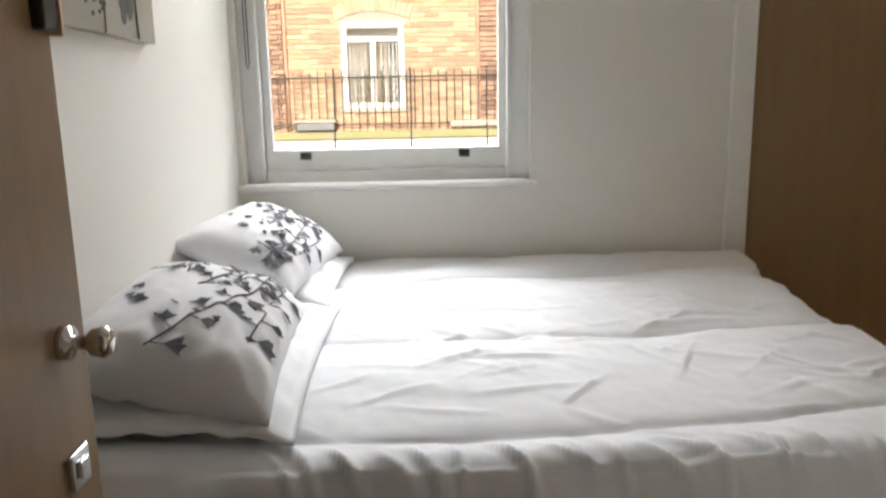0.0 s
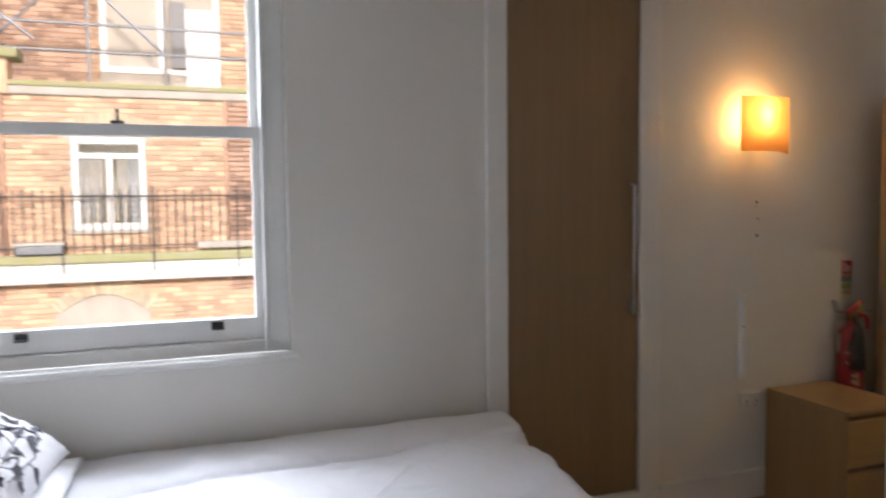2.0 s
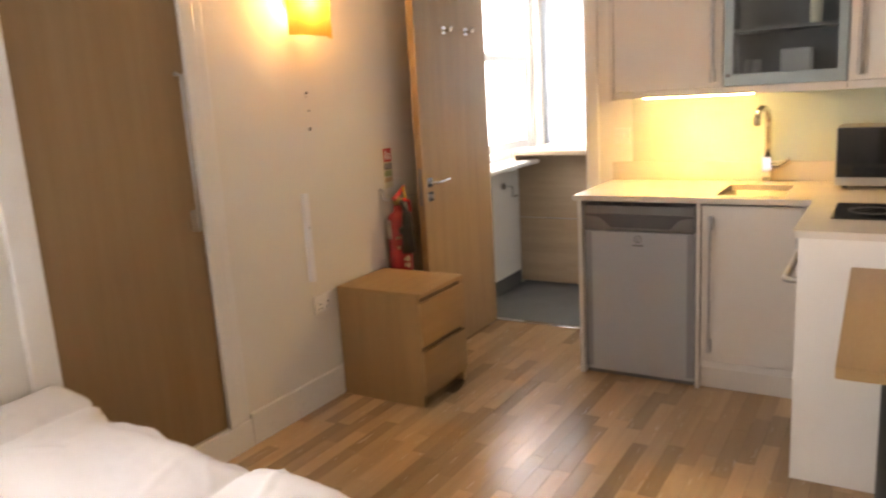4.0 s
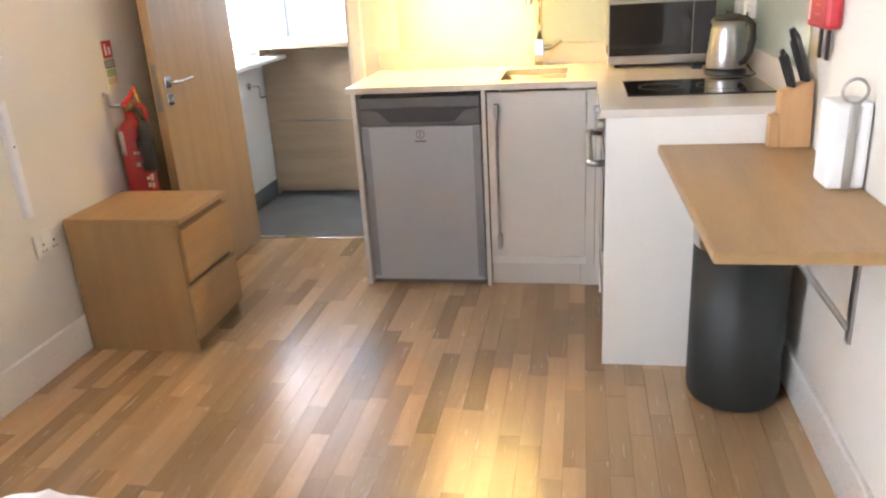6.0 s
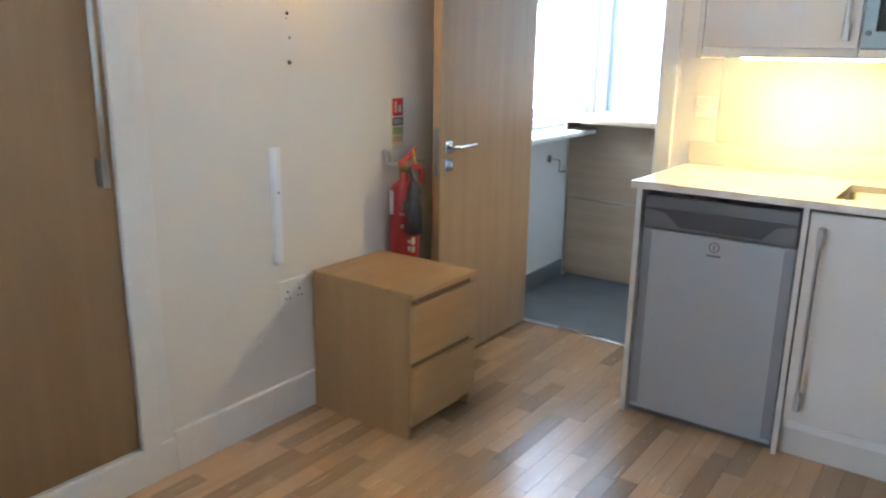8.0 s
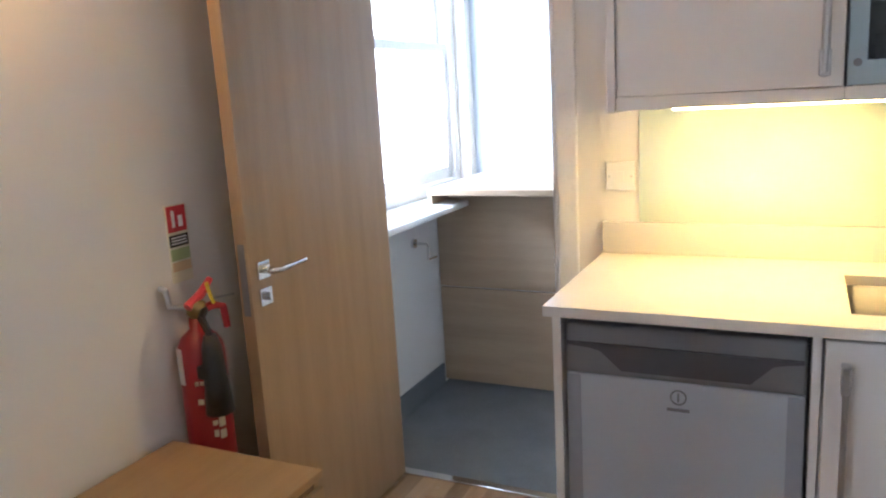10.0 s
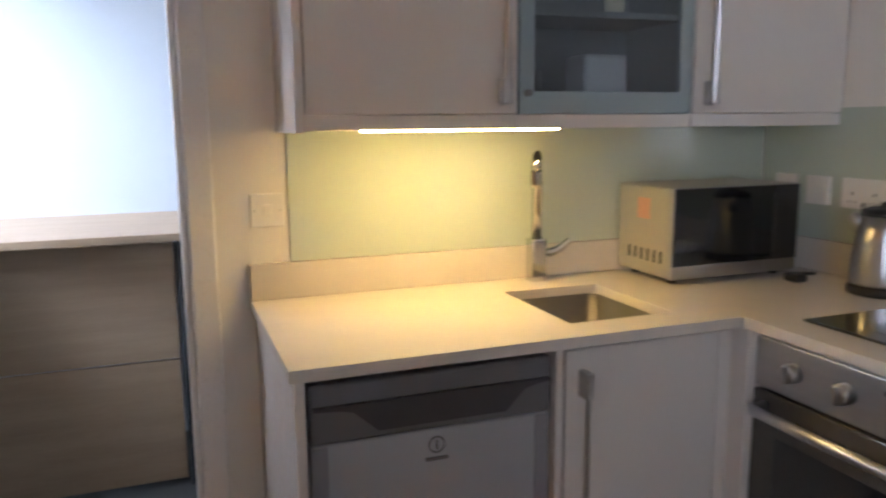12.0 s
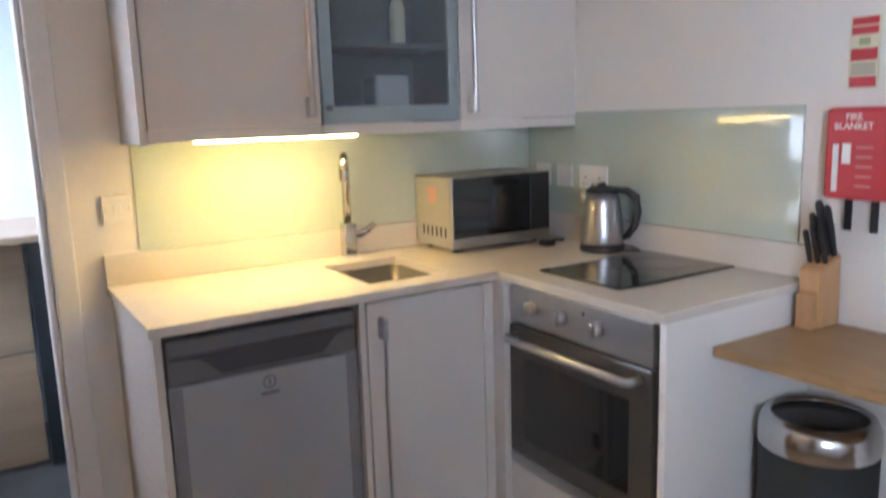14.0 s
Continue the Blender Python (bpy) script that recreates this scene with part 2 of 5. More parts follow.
def tube(points, r, n=10, closed=False, bm=None):
    """A round bar along points."""
    b = bmesh.new() if bm is None else bm
    pts = [Vector(p) for p in points]
    rings = []
    up = Vector((0.123, 0.37, 0.92))
    for i, p in enumerate(pts):
        a = pts[i - 1] if i else p
        c = pts[i + 1] if i < len(pts) - 1 else p
        d = (c - a).normalized()
        s = d.cross(up).normalized()
        q = s.cross(d)
        rr = r[i] if isinstance(r, (list, tuple)) else r
        rings.append([b.verts.new(p + (s * math.cos(2 * math.pi * k / n) + q * math.sin(2 * math.pi * k / n)) * rr) for k in range(n)])
    for u, v in zip(rings, rings[1:]):
        for k in range(n):
            b.faces.new((u[k], u[(k + 1) % n], v[(k + 1) % n], v[k]))
    b.faces.new(rings[0][::-1])
    b.faces.new(rings[-1])
    return b


def lathe(profile, x, y, n=32, sx=1.0, sy=1.0, capped=True):
    """A turned shape from (radius, height) rows."""
    b = bmesh.new()
    rings = [[b.verts.new((x + r * sx * math.cos(2 * math.pi * k / n), y + r * sy * math.sin(2 * math.pi * k / n), z)) for k in range(n)] for r, z in profile]
    for u, v in zip(rings, rings[1:]):
        for k in range(n):
            b.faces.new((u[k], u[(k + 1) % n], v[(k + 1) % n], v[k]))
    if capped:
        b.faces.new(rings[0][::-1])
        b.faces.new(rings[-1])
    return b


def disc(x, y, z, axis, r, d, n=24, bevel=0.0):
    """A short round boss whose axis is x, y or z, from the place outwards by d."""
    b = bmesh.new()
    v = Vector({"x": (1, 0, 0), "y": (0, 1, 0), "z": (0, 0, 1)}[axis])
    p = Vector((x, y, z))
    rad = [r, r, r * 0.86] if bevel else [r, r]
    pts = [p, p + v * d * 0.75, p + v * d] if bevel else [p, p + v * d]
    return tube(pts, rad, n, bm=b)


def outline(points, depth_axis, d0, d1, bm=None):
    """A flat shape given by its corners in the other two axes, thickened from d0 to d1."""
    b = bmesh.new() if bm is None else bm
    i = "xyz".index(depth_axis)
    rest = [k for k in range(3) if k != i]
    def mk(p, d):
        c = [0, 0, 0]
        c[i], c[rest[0]], c[rest[1]] = d, p[0], p[1]
        return b.verts.new(c)
    lo = [mk(p, d0) for p in points]
    hi = [mk(p, d1) for p in points]
    b.faces.new(lo)
    b.faces.new(hi[::-1])
    for k in range(len(points)):
        b.faces.new((lo[k], lo[(k + 1) % len(points)], hi[(k + 1) % len(points)], hi[k]))
    return b


def ring(d0, d1, outer, inner, axis):
    """A rectangular frame in one piece: outer and inner (a0, b0, a1, b1) in the two axes across the depth."""
    b = bmesh.new()
    i = "xyz".index(axis)
    rest = [k for k in range(3) if k != i]
    rows = []
    for d in (d0, d1):
        for r_ in (outer, inner):
            q = []
            for a, c in ((r_[0], r_[1]), (r_[2], r_[1]), (r_[2], r_[3]), (r_[0], r_[3])):
                p = [0, 0, 0]
                p[i], p[rest[0]], p[rest[1]] = d, a, c
                q.append(b.verts.new(p))
            rows.append(q)
    for u, v in ((0, 1), (2, 3), (0, 2), (1, 3)):
        for k in range(4):
            b.faces.new((rows[u][k], rows[u][(k + 1) % 4], rows[v][(k + 1) % 4], rows[v][k]))
    bmesh.ops.recalc_face_normals(b, faces=b.faces)
    bmesh.ops.bevel(b, geom=b.edges[:], offset=0.002, segments=1, affect="EDGES")
    return b


def text(name, words, m, size, mat, parent=None, align="CENTER"):
    cu = bpy.data.curves.new(name, "FONT")
    cu.body, cu.size, cu.extrude, cu.align_x, cu.align_y = words, size, 0.0006, align, "CENTER"
    tmp = bpy.data.objects.new(name, cu)
    scene.collection.objects.link(tmp)
    dg = bpy.context.evaluated_depsgraph_get()
    me = bpy.data.meshes.new_from_object(tmp.evaluated_get(dg))
    bpy.data.objects.remove(tmp)
    me.materials.clear()
    me.materials.append(mat)
    me.transform(m)
    if parent is not None:
        me.transform(root(parent).matrix_basis.inverted())
    ob = new(name, me)
    if parent is not None:
        ob.parent = parent
    return ob


def structure(ob, label, category=""):
    return tagged(ob, label, category or ob.name.split("_")[0], kind="structure")


# ---- the rooms ----
XW, XE, YS, YSW, H = 0.19, 5.02, -2.64, -2.95, 2.62
WX0, WX1, WZ0, WZ1 = 0.215, 1.40, 0.907, 2.57
T = 0.40
WY = 0.06   # the washroom wall lies a little further out


def wall(name, boxes, label):
    bm = bmesh.new()
    for b in boxes:
        boxm(*b, bevel=0, bm=bm)
    return structure(part(name, bm, WALL), label, "wall")


wall("wall_north", [(XW - 0.15, WX0, 0, T, 0, H), (WX0, WX1, 0, T, 0, WZ0 - 0.03), (WX0, WX1, 0, T, WZ1, H), (WX1, 2.32, 0, T, 0, H), (2.32, 3.0, 0.62, 0.74, 0, H), (2.32, 3.0, 0, 0.62, 0, 0.13), (3.0, 5.14, 0, T, 0, H),
                    (5.14, 5.22, WY, T, 0, H), (5.22, 6.40, WY, T, 0, 0.92), (5.22, 6.40, WY, T, 2.3, H), (6.40, 6.59, WY, T, 0, H)], "white painted plaster wall with a sash window")
wall("wall_west", [(XW - 0.15, XW, -4.6, 0, 0, H)], "white painted plaster wall behind the bed head")
wall("wall_east", [(XE, 5.14, -0.14, 0, 0, H), (XE, 5.14, -0.83, -0.14, 1.99, H), (XE, 5.14, YS - 0.12, -0.83, 0, H)], "white painted wall with a doorway to the washroom")
wall("wall_south", [(1.45, XE, YS - 0.12, YS, 0, H), (1.33, 1.45, YSW, YS, 0, H), (1.29, 1.45, YSW - 0.12, YSW, 0, H), (0.46, 1.29, YSW - 0.12, YSW, 2.02, H), (XW, 0.46, YSW - 0.12, YSW, 0, H)], "white painted wall with the entrance doorway")
wall("wall_hall", [(XW, 2.4, -4.72, -4.6, 0, H), (2.28, 2.4, -4.6, YSW - 0.12, 0, H), (1.45, 2.28, YSW - 0.12, YSW, 0, H)], "plain white hall wall")
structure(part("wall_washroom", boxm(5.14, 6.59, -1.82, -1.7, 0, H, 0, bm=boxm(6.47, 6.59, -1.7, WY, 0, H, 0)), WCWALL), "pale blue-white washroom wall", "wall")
structure(part("ceiling", boxm(XW - 0.15, 6.59, -4.72, T, H, H + 0.12, 0), CEIL), "plain white painted ceiling", "ceiling")
structure(part("floor_washroom", boxm(5.08, 6.47, -1.7, WY, -0.05, 0.002, 0), VINYL), "dark grey vinyl washroom floor", "floor")
floor = structure(part("floor", boxm(XW - 0.1, 2.38, -4.6, -2.75, -0.06, -0.006, 0, bm=boxm(XW - 0.1, 5.08, -2.75, 0, -0.06, -0.006, 0)), JOINT), "warm brown strip laminate floor", "floor")
structure(box("threshold", 5.055, 5.095, -0.81, -0.14, 0.0, 0.008, CHROME, bevel=0.003), "bright metal threshold strip in the doorway", "threshold")
bb = bmesh.new()
for b in ((3.105, 5.02, -0.018, 0, 0, 0.145), (2.225, 3.105, -0.018, 0, 0, 0.125), (XW, 2.225, -0.018, 0, 0, 0.145), (XW, XW + 0.018, -2.9, -0.018, 0, 0.145), (1.45, 3.70, YS, YS + 0.018, 0, 0.145)):
    boxm(*b, bevel=0.005, bm=bb)
structure(part("baseboard", bb, GLOSSW), "white gloss painted baseboard", "baseboard")
sk = bmesh.new()
boxm(5.14, 5.93, WY - 0.012, WY, 0, 0.11, bevel=0.003, bm=sk)
structure(part("baseboard_washroom", sk, VINYL), "grey vinyl coved skirting in the washroom", "baseboard")


def architrave(name, bars, label):
    bm = bmesh.new()
    for b in bars:
        boxm(*b, bevel=0.006, bm=bm)
    return structure(part(name, bm, GLOSSW), label, "trim")


architrave("trim_wardrobe", [(2.225, 2.322, -0.022, 0, 0.125, H), (2.985, 3.05, -0.022, 0, 0.125, H), (3.05, 3.10, -0.012, 0, 0.125, H), (2.322, 2.985, -0.022, 0, 2.56, H)], "white painted frame round the wardrobe")
architrave("trim_doorway", [(5.005, 5.02, -0.895, -0.83, 0, 1.989), (5.005, 5.02, -0.895, -0.09, 1.99, 2.05), (5.021, 5.139, -0.829, -0.812, 0, 1.971), (5.021, 5.139, -0.829, -0.141, 1.972, 1.989)], "white painted washroom door frame")

# wardrobe door, flush in its frame
w = thing("wardrobe", 2.64, 0.3, 0.13, "brown oak veneered built-in wardrobe with a closed door", "wardrobe")
box("body", 2.33, 2.98, 0.02, 0.6, 0.135, 2.55, CARC, w, 0.002)
d = box("door", 2.326, 2.984, -0.006, 0.016, 0.135, 2.556, DARKOAK, w, 0.003)
h = part("handle", tube([(2.94, -0.01, 1.56), (2.94, -0.04, 1.555), (2.94, -0.04, 1.3), (2.94, -0.04, 1.0), (2.94, -0.01, 0.995)], 0.008, 10), STEEL, d, "long brushed steel bar handle", True)
part("end_cap", boxm(2.93, 2.95, -0.045, -0.006, 0.97, 1.05, 0.003), STEEL, d)

# ---- the sash window ----


def sash(name, x0, x1, z0, z1, y0, y1, wn_, bottom, top, side=0.03):
    bm = ring(y0, y1, (x0, z0, x1, z1), (x0 + side, z0 + bottom, x1 - side, z1 - top), "y")
    s = part(name, bm, SASHP, wn_)
    p = box("pane", x0 + side, x1 - side, (y0 + y1) / 2 - 0.002, (y0 + y1) / 2 + 0.002, z0 + bottom, z1 - top, PANE, s, 0)
    p.visible_shadow = False
    return s


win = thing("window_1", 0.83, 0.1, WZ0, "white painted timber sliding sash window, closed", "window", kind="structure")
fb = bmesh.new()
boxm(WX0, 0.292, 0.05, 0.2, WZ0, WZ1, 0.004, bm=fb)
boxm(1.308, WX1, 0.05, 0.2, WZ0, WZ1, 0.004, bm=fb)
boxm(0.292, 1.308, 0.05, 0.2, WZ0, 0.957, 0.004, bm=fb)
boxm(0.292, 1.308, 0.05, 0.2, WZ1 - 0.05, WZ1, 0.004, bm=fb)
boxm(0.277, 0.292, 0.035, 0.05, WZ0 + 0.01, WZ1, 0.003, bm=fb)
boxm(1.308, 1.323, 0.035, 0.05, WZ0 + 0.01, WZ1, 0.003, bm=fb)
part("window_frame", fb, SASHP, win)
sash("lower_sash", 0.294, 1.306, 0.960, 1.785, 0.07, 0.11, win, 0.085, 0.045)
sash("upper_sash", 0.294, 1.306, 1.745, WZ1 - 0.05, 0.125, 0.165, win, 0.045, 0.05)
box("window_sill", XW + 0.002, 1.425, -0.035, 0.05, 0.882, 0.907, GLOSSW, win, 0.008)
for nm, x in (("sash_lift", 0.46), ("sash_lift", 1.13)):
    b = boxm(x - 0.022, x + 0.022, 0.045, 0.07, 1.006, 1.014, 0.003)
    boxm(x - 0.022, x + 0.022, 0.062, 0.07, 1.006, 1.035, 0.002, bm=b)
    part(nm, b, BLACK, win, "small dark metal sash lift")
b = boxm(0.775, 0.825, 0.075, 0.115, 1.785, 1.797, 0.003)
join(b, tube([(0.80, 0.09, 1.795), (0.80, 0.09, 1.82), (0.80, 0.085, 1.84)], [0.006, 0.005, 0.009], 8))
part("sash_fastener", b, BLACK, win, "dark metal sash fastener")
cd = thing("blind_cord", 0.245, 0.045, 1.28, "thin grey hanging blind cord loop", "cord")
part("cord", tube([(0.242, 0.04, 2.55), (0.242, 0.04, 1.40), (0.248, 0.04, 1.38), (0.254, 0.04, 1.40), (0.254, 0.04, 2.55)], 0.003, 6), GALV, cd)

# washroom window
win2 = thing("window_2", 5.61, 0.1, 0.93, "white timber sash window with frosted panes", "window", kind="structure")
fb = bmesh.new()
boxm(5.22, 5.28, 0.12, 0.26, 0.93, 2.3, 0.004, bm=fb)
boxm(6.34, 6.40, 0.12, 0.26, 0.93, 2.3, 0.004, bm=fb)
boxm(5.28, 6.34, 0.12, 0.26, 0.93, 0.98, 0.004, bm=fb)
boxm(5.28, 6.34, 0.12, 0.26, 2.25, 2.3, 0.004, bm=fb)
part("window_frame", fb, GLOSSW, win2)
for nm, z0, z1, y in (("lower_sash", 0.985, 1.66, 0.14), ("upper_sash", 1.62, 2.25, 0.185)):
    bm = bmesh.new()
    boxm(5.285, 5.33, y, y + 0.04, z0, z1, 0.004, bm=bm)
    boxm(6.29, 6.335, y, y + 0.04, z0, z1, 0.004, bm=bm)
    boxm(5.33, 6.29, y, y + 0.04, z0, z0 + 0.06, 0.004, bm=bm)
    boxm(5.33, 6.29, y, y + 0.04, z1 - 0.045, z1, 0.004, bm=bm)
    s = part(nm, bm, GLOSSW, win2)
    p = box("pane", 5.33, 6.29, y + 0.018, y + 0.022, z0 + 0.06, z1 - 0.045, FROST, s, 0, "frosted glass pane")
    p.visible_shadow = False
box("window_sill", 5.145, 5.92, -0.13, 0.12, 0.90, 0.928, GLOSSW, win2, 0.008)

# ---- bed ----
bed = thing("bed", 1.27, -0.75, 0, "double bed with white sheets and a rumpled white duvet", "bed")
BX0, BX1, BY0, BY1 = XW + 0.02, 2.06, -1.835, -0.03
box("base", BX0, BX1, BY0, BY1, 0.06, 0.30, SHEET, bed, 0.03, "white fabric divan base", seg=3)
box("mattress", BX0, BX1, BY0, BY1, 0.30, 0.535, SHEET, bed, 0.05, "mattress in a white fitted sheet", seg=4)
for x, y in ((BX0 + 0.1, BY0 + 0.1), (BX1 - 0.1, BY0 + 0.1), (BX0 + 0.1, BY1 - 0.1), (BX1 - 0.1, BY1 - 0.1)):
    part("leg", lathe([(0.022, 0), (0.025, 0.02), (0.03, 0.07)], x, y, 16), BLACK, bed)


def crease(x, y, ax, ay, bx, by, wdt, hgt):
    """Height of one soft fold along a line."""
    dx, dy = bx - ax, by - ay
    L2 = dx * dx + dy * dy
    k = max(0.0, min(1.0, ((x - ax) * dx + (y - ay) * dy) / L2))
    q = math.hypot(x - ax - k * dx, y - ay - k * dy)
    side = ((x - ax) * dy - (y - ay) * dx) / math.sqrt(L2)
    return hgt * math.exp(-(q / wdt) ** 2) * (0.55 + 0.45 * math.tanh(side / wdt * 1.6)) * (1 - 0.55 * abs(2 * k - 1) ** 2)


FOLDS = []
rs = random.Random(7)
for i in range(80):
    x, y = rs.uniform(0.62, 2.05), rs.uniform(-1.65, -0.12)
    a = rs.choice((rs.gauss(0.45, 0.35), rs.gauss(-0.5, 0.4)))
    ln = rs.uniform(0.1, 0.36)
    FOLDS.append((x, y, x + ln * math.cos(a), y + ln * math.sin(a), rs.uniform(0.007, 0.015), rs.uniform(0.004, 0.015)))


for i in range(26):
    x = 0.62 + i * 0.057 + rs.uniform(-0.02, 0.02)
    y = rs.uniform(-1.80, -1.74)
    FOLDS.append((x, y, x + rs.uniform(0.03, 0.16), y - rs.uniform(0.10, 0.18), rs.uniform(0.008, 0.014), rs.uniform(0.012, 0.024)))


def puff(x, y):
    """The stuffed height between the long folds of the quilt."""
    u = min(max(x, 0.3), 2.2) - 0.55
    lines = (-2.35, -1.695 - 0.094 * u + 0.1167 * u * u, -1.105 + 0.073 * u, -0.41 + 0.11 * u, 0.03)
    for lo, hi in zip(lines, lines[1:]):
        if lo <= y < hi:
            k = (y - lo) / (hi - lo)
            return 0.042 * (4 * k * (1 - k)) ** 0.36 - 0.030
    return -0.030


def duvet():
    """A quilt over the bed, hanging over the foot and the open side, with folds."""
    x0, x1, y0, y1 = 0.235, 2.215, -1.86, -0.035
    nx, ny = 225, 205
    drop_x, drop_y = 0.30, 0.34
    bm = bmesh.new()
    grid = []
    R, RY = 0.07, 0.08
    foot = x1
    for j in range(ny + 1):
        row = []
        v = -drop_y + (y1 - y0 + drop_y) * j / ny
        for i in range(nx + 1):
            k = max(0.0, min(1.0, (y0 + v + 0.42) / 0.2))
            x1 = foot + 0.10 * k * k * (3 - 2 * k) - 0.085 * max(0.0, min(1.0, (-1.2 - y0 - v) / 0.6))
            u = (x1 - x0 + drop_x) * i / nx
            x, z = x0 + u, 0.575
            over = u - (x1 - x0)
            nrm = Vector((0, 0, 1))
            if over > -R:
                k = (over + R) / R
                th = min(k * 0.8, 1.45)
                x = x1 - R + R * math.sin(th) * 1.0 + 0.02 * max(0, k - 2)
                z -= 0.8 * R * (1 - math.cos(th)) + max(0.0, over + R - R * 1.8)
                nrm = Vector((math.sin(th), 0, math.cos(th)))
            y = y0 + v
            if v < RY:
                k = (RY - v) / RY
                th = min(k * 0.8, 1.45)
                y = y0 + RY - RY * math.sin(th) - 0.02 * max(0, k - 2)
                z -= RY * (1 - math.cos(th)) + max(0.0, RY - v - RY * 1.8)
                nrm = (nrm + Vector((0, -math.sin(th), math.cos(th)))).normalized()
            hgt = sum(crease(min(x, x1), y, *f) for f in FOLDS) + puff(min(x, x1), y)
            hgt += 0.020 * noise.noise((x * 2.2, y * 2.6, 1.0)) + 0.006 * noise.noise((x * 8, y * 8, 4.0)) + 0.002 * noise.noise((x * 25, y * 25, 2.0))
            if y > -0.16:
                z += 0.012 * ((y + 0.16) / 0.13) ** 2
            hang = 1 if (over > 0 or v < 0) else 0
            hgt += hang * (0.016 * math.sin((x * 13 if v < 0 else y * 11) + 3 * noise.noise((x * 2, y * 2, z * 2))) + 0.010 * noise.noise((x * 14 if v < 0 else 0, y * 14 if v >= 0 else 0, z * 3)))
            row.append(bm.verts.new(Vector((x, y, max(z, 0.10))) + nrm * hgt))
        grid.append(row)
    for a, b in zip(grid, grid[1:]):
        for i in range(nx):
            bm.faces.new((a[i], a[i + 1], b[i + 1], b[i]))
    ret = bmesh.ops.extrude_face_region(bm, geom=bm.faces[:])
    for vtx in [g for g in ret["geom"] if isinstance(g, bmesh.types.BMVert)]:
        vtx.co.z -= 0.022
    return bm


du = part("duvet", duvet(), SHEET, None, "", True)
tagged(du, "rumpled white cotton duvet spread over the bed", "duvet")


def pillow_mesh(L, W, Hh, seed):
    """A stuffed case: fat in the middle, thin at the seams, pinched corners."""
    bm = bmesh.new()
    n = 40
    tops, bots = [], []
    for s, store in ((1, tops), (-1, bots)):
        for j in range(n + 1):
            row = []
            for i in range(n + 1):
                u, v = 2 * i / n - 1, 2 * j / n - 1
                e = max(0.0, (1 - abs(u) ** 2.6)) ** 0.55 * max(0.0, (1 - abs(v) ** 2.6)) ** 0.55
                pin = 1 - 0.07 * (1 - abs(v) ** 2) * abs(u) ** 4
                pinv = 1 - 0.10 * (1 - abs(u) ** 2) * abs(v) ** 4
                z = s * Hh / 2 * e * (1 if s > 0 else 0.75)
                wr = 0.012 * noise.noise((u * 3 + seed, v * 3, s * 2.0)) + 0.006 * noise.noise((u * 8 + seed, v * 8, s * 3.0))
                edge = (abs(u) ** 6 + abs(v) ** 6) * 0.5
                wr += 0.016 * abs(noise.noise((u * 2.2 + v * 4.5 + seed, v * 1.6 - u * 3.0, s * 5.0))) ** 0.8 * (0.4 + 0.6 * max(abs(u), abs(v)))
                wr += 0.010 * edge * math.sin(14 * (u if abs(v) > abs(u) else v) + seed)
                row.append(bm.verts.new((u * L / 2 * pin, v * W / 2 * pinv, z + wr * (0.3 + e))))
            store.append(row)
    for g, flip in ((tops, False), (bots, True)):
        for a, b in zip(g, g[1:]):
            for i in range(n):
                q = (a[i], a[i + 1], b[i + 1], b[i])
                bm.faces.new(q[::-1] if flip else q)
    bmesh.ops.remove_doubles(bm, verts=bm.verts[:], dist=0.004)
    return bm, lambda u, v: Hh / 2 * max(0.0, (1 - abs(u) ** 2.6)) ** 0.55 * max(0.0, (1 - abs(v) ** 2.6)) ** 0.55 + (0.012 * noise.noise((u * 3 + seed, v * 3, 2.0)) + 0.006 * noise.noise((u * 8 + seed, v * 8, 3.0)) + 0.016 * abs(noise.noise((u * 2.2 + v * 4.5 + seed, v * 1.6 - u * 3.0, 5.0))) ** 0.8 * (0.4 + 0.6 * max(abs(u), abs(v)))) * (0.3 + max(0.0, (1 - abs(u) ** 2.6)) ** 0.55 * max(0.0, (1 - abs(v) ** 2.6)) ** 0.55)


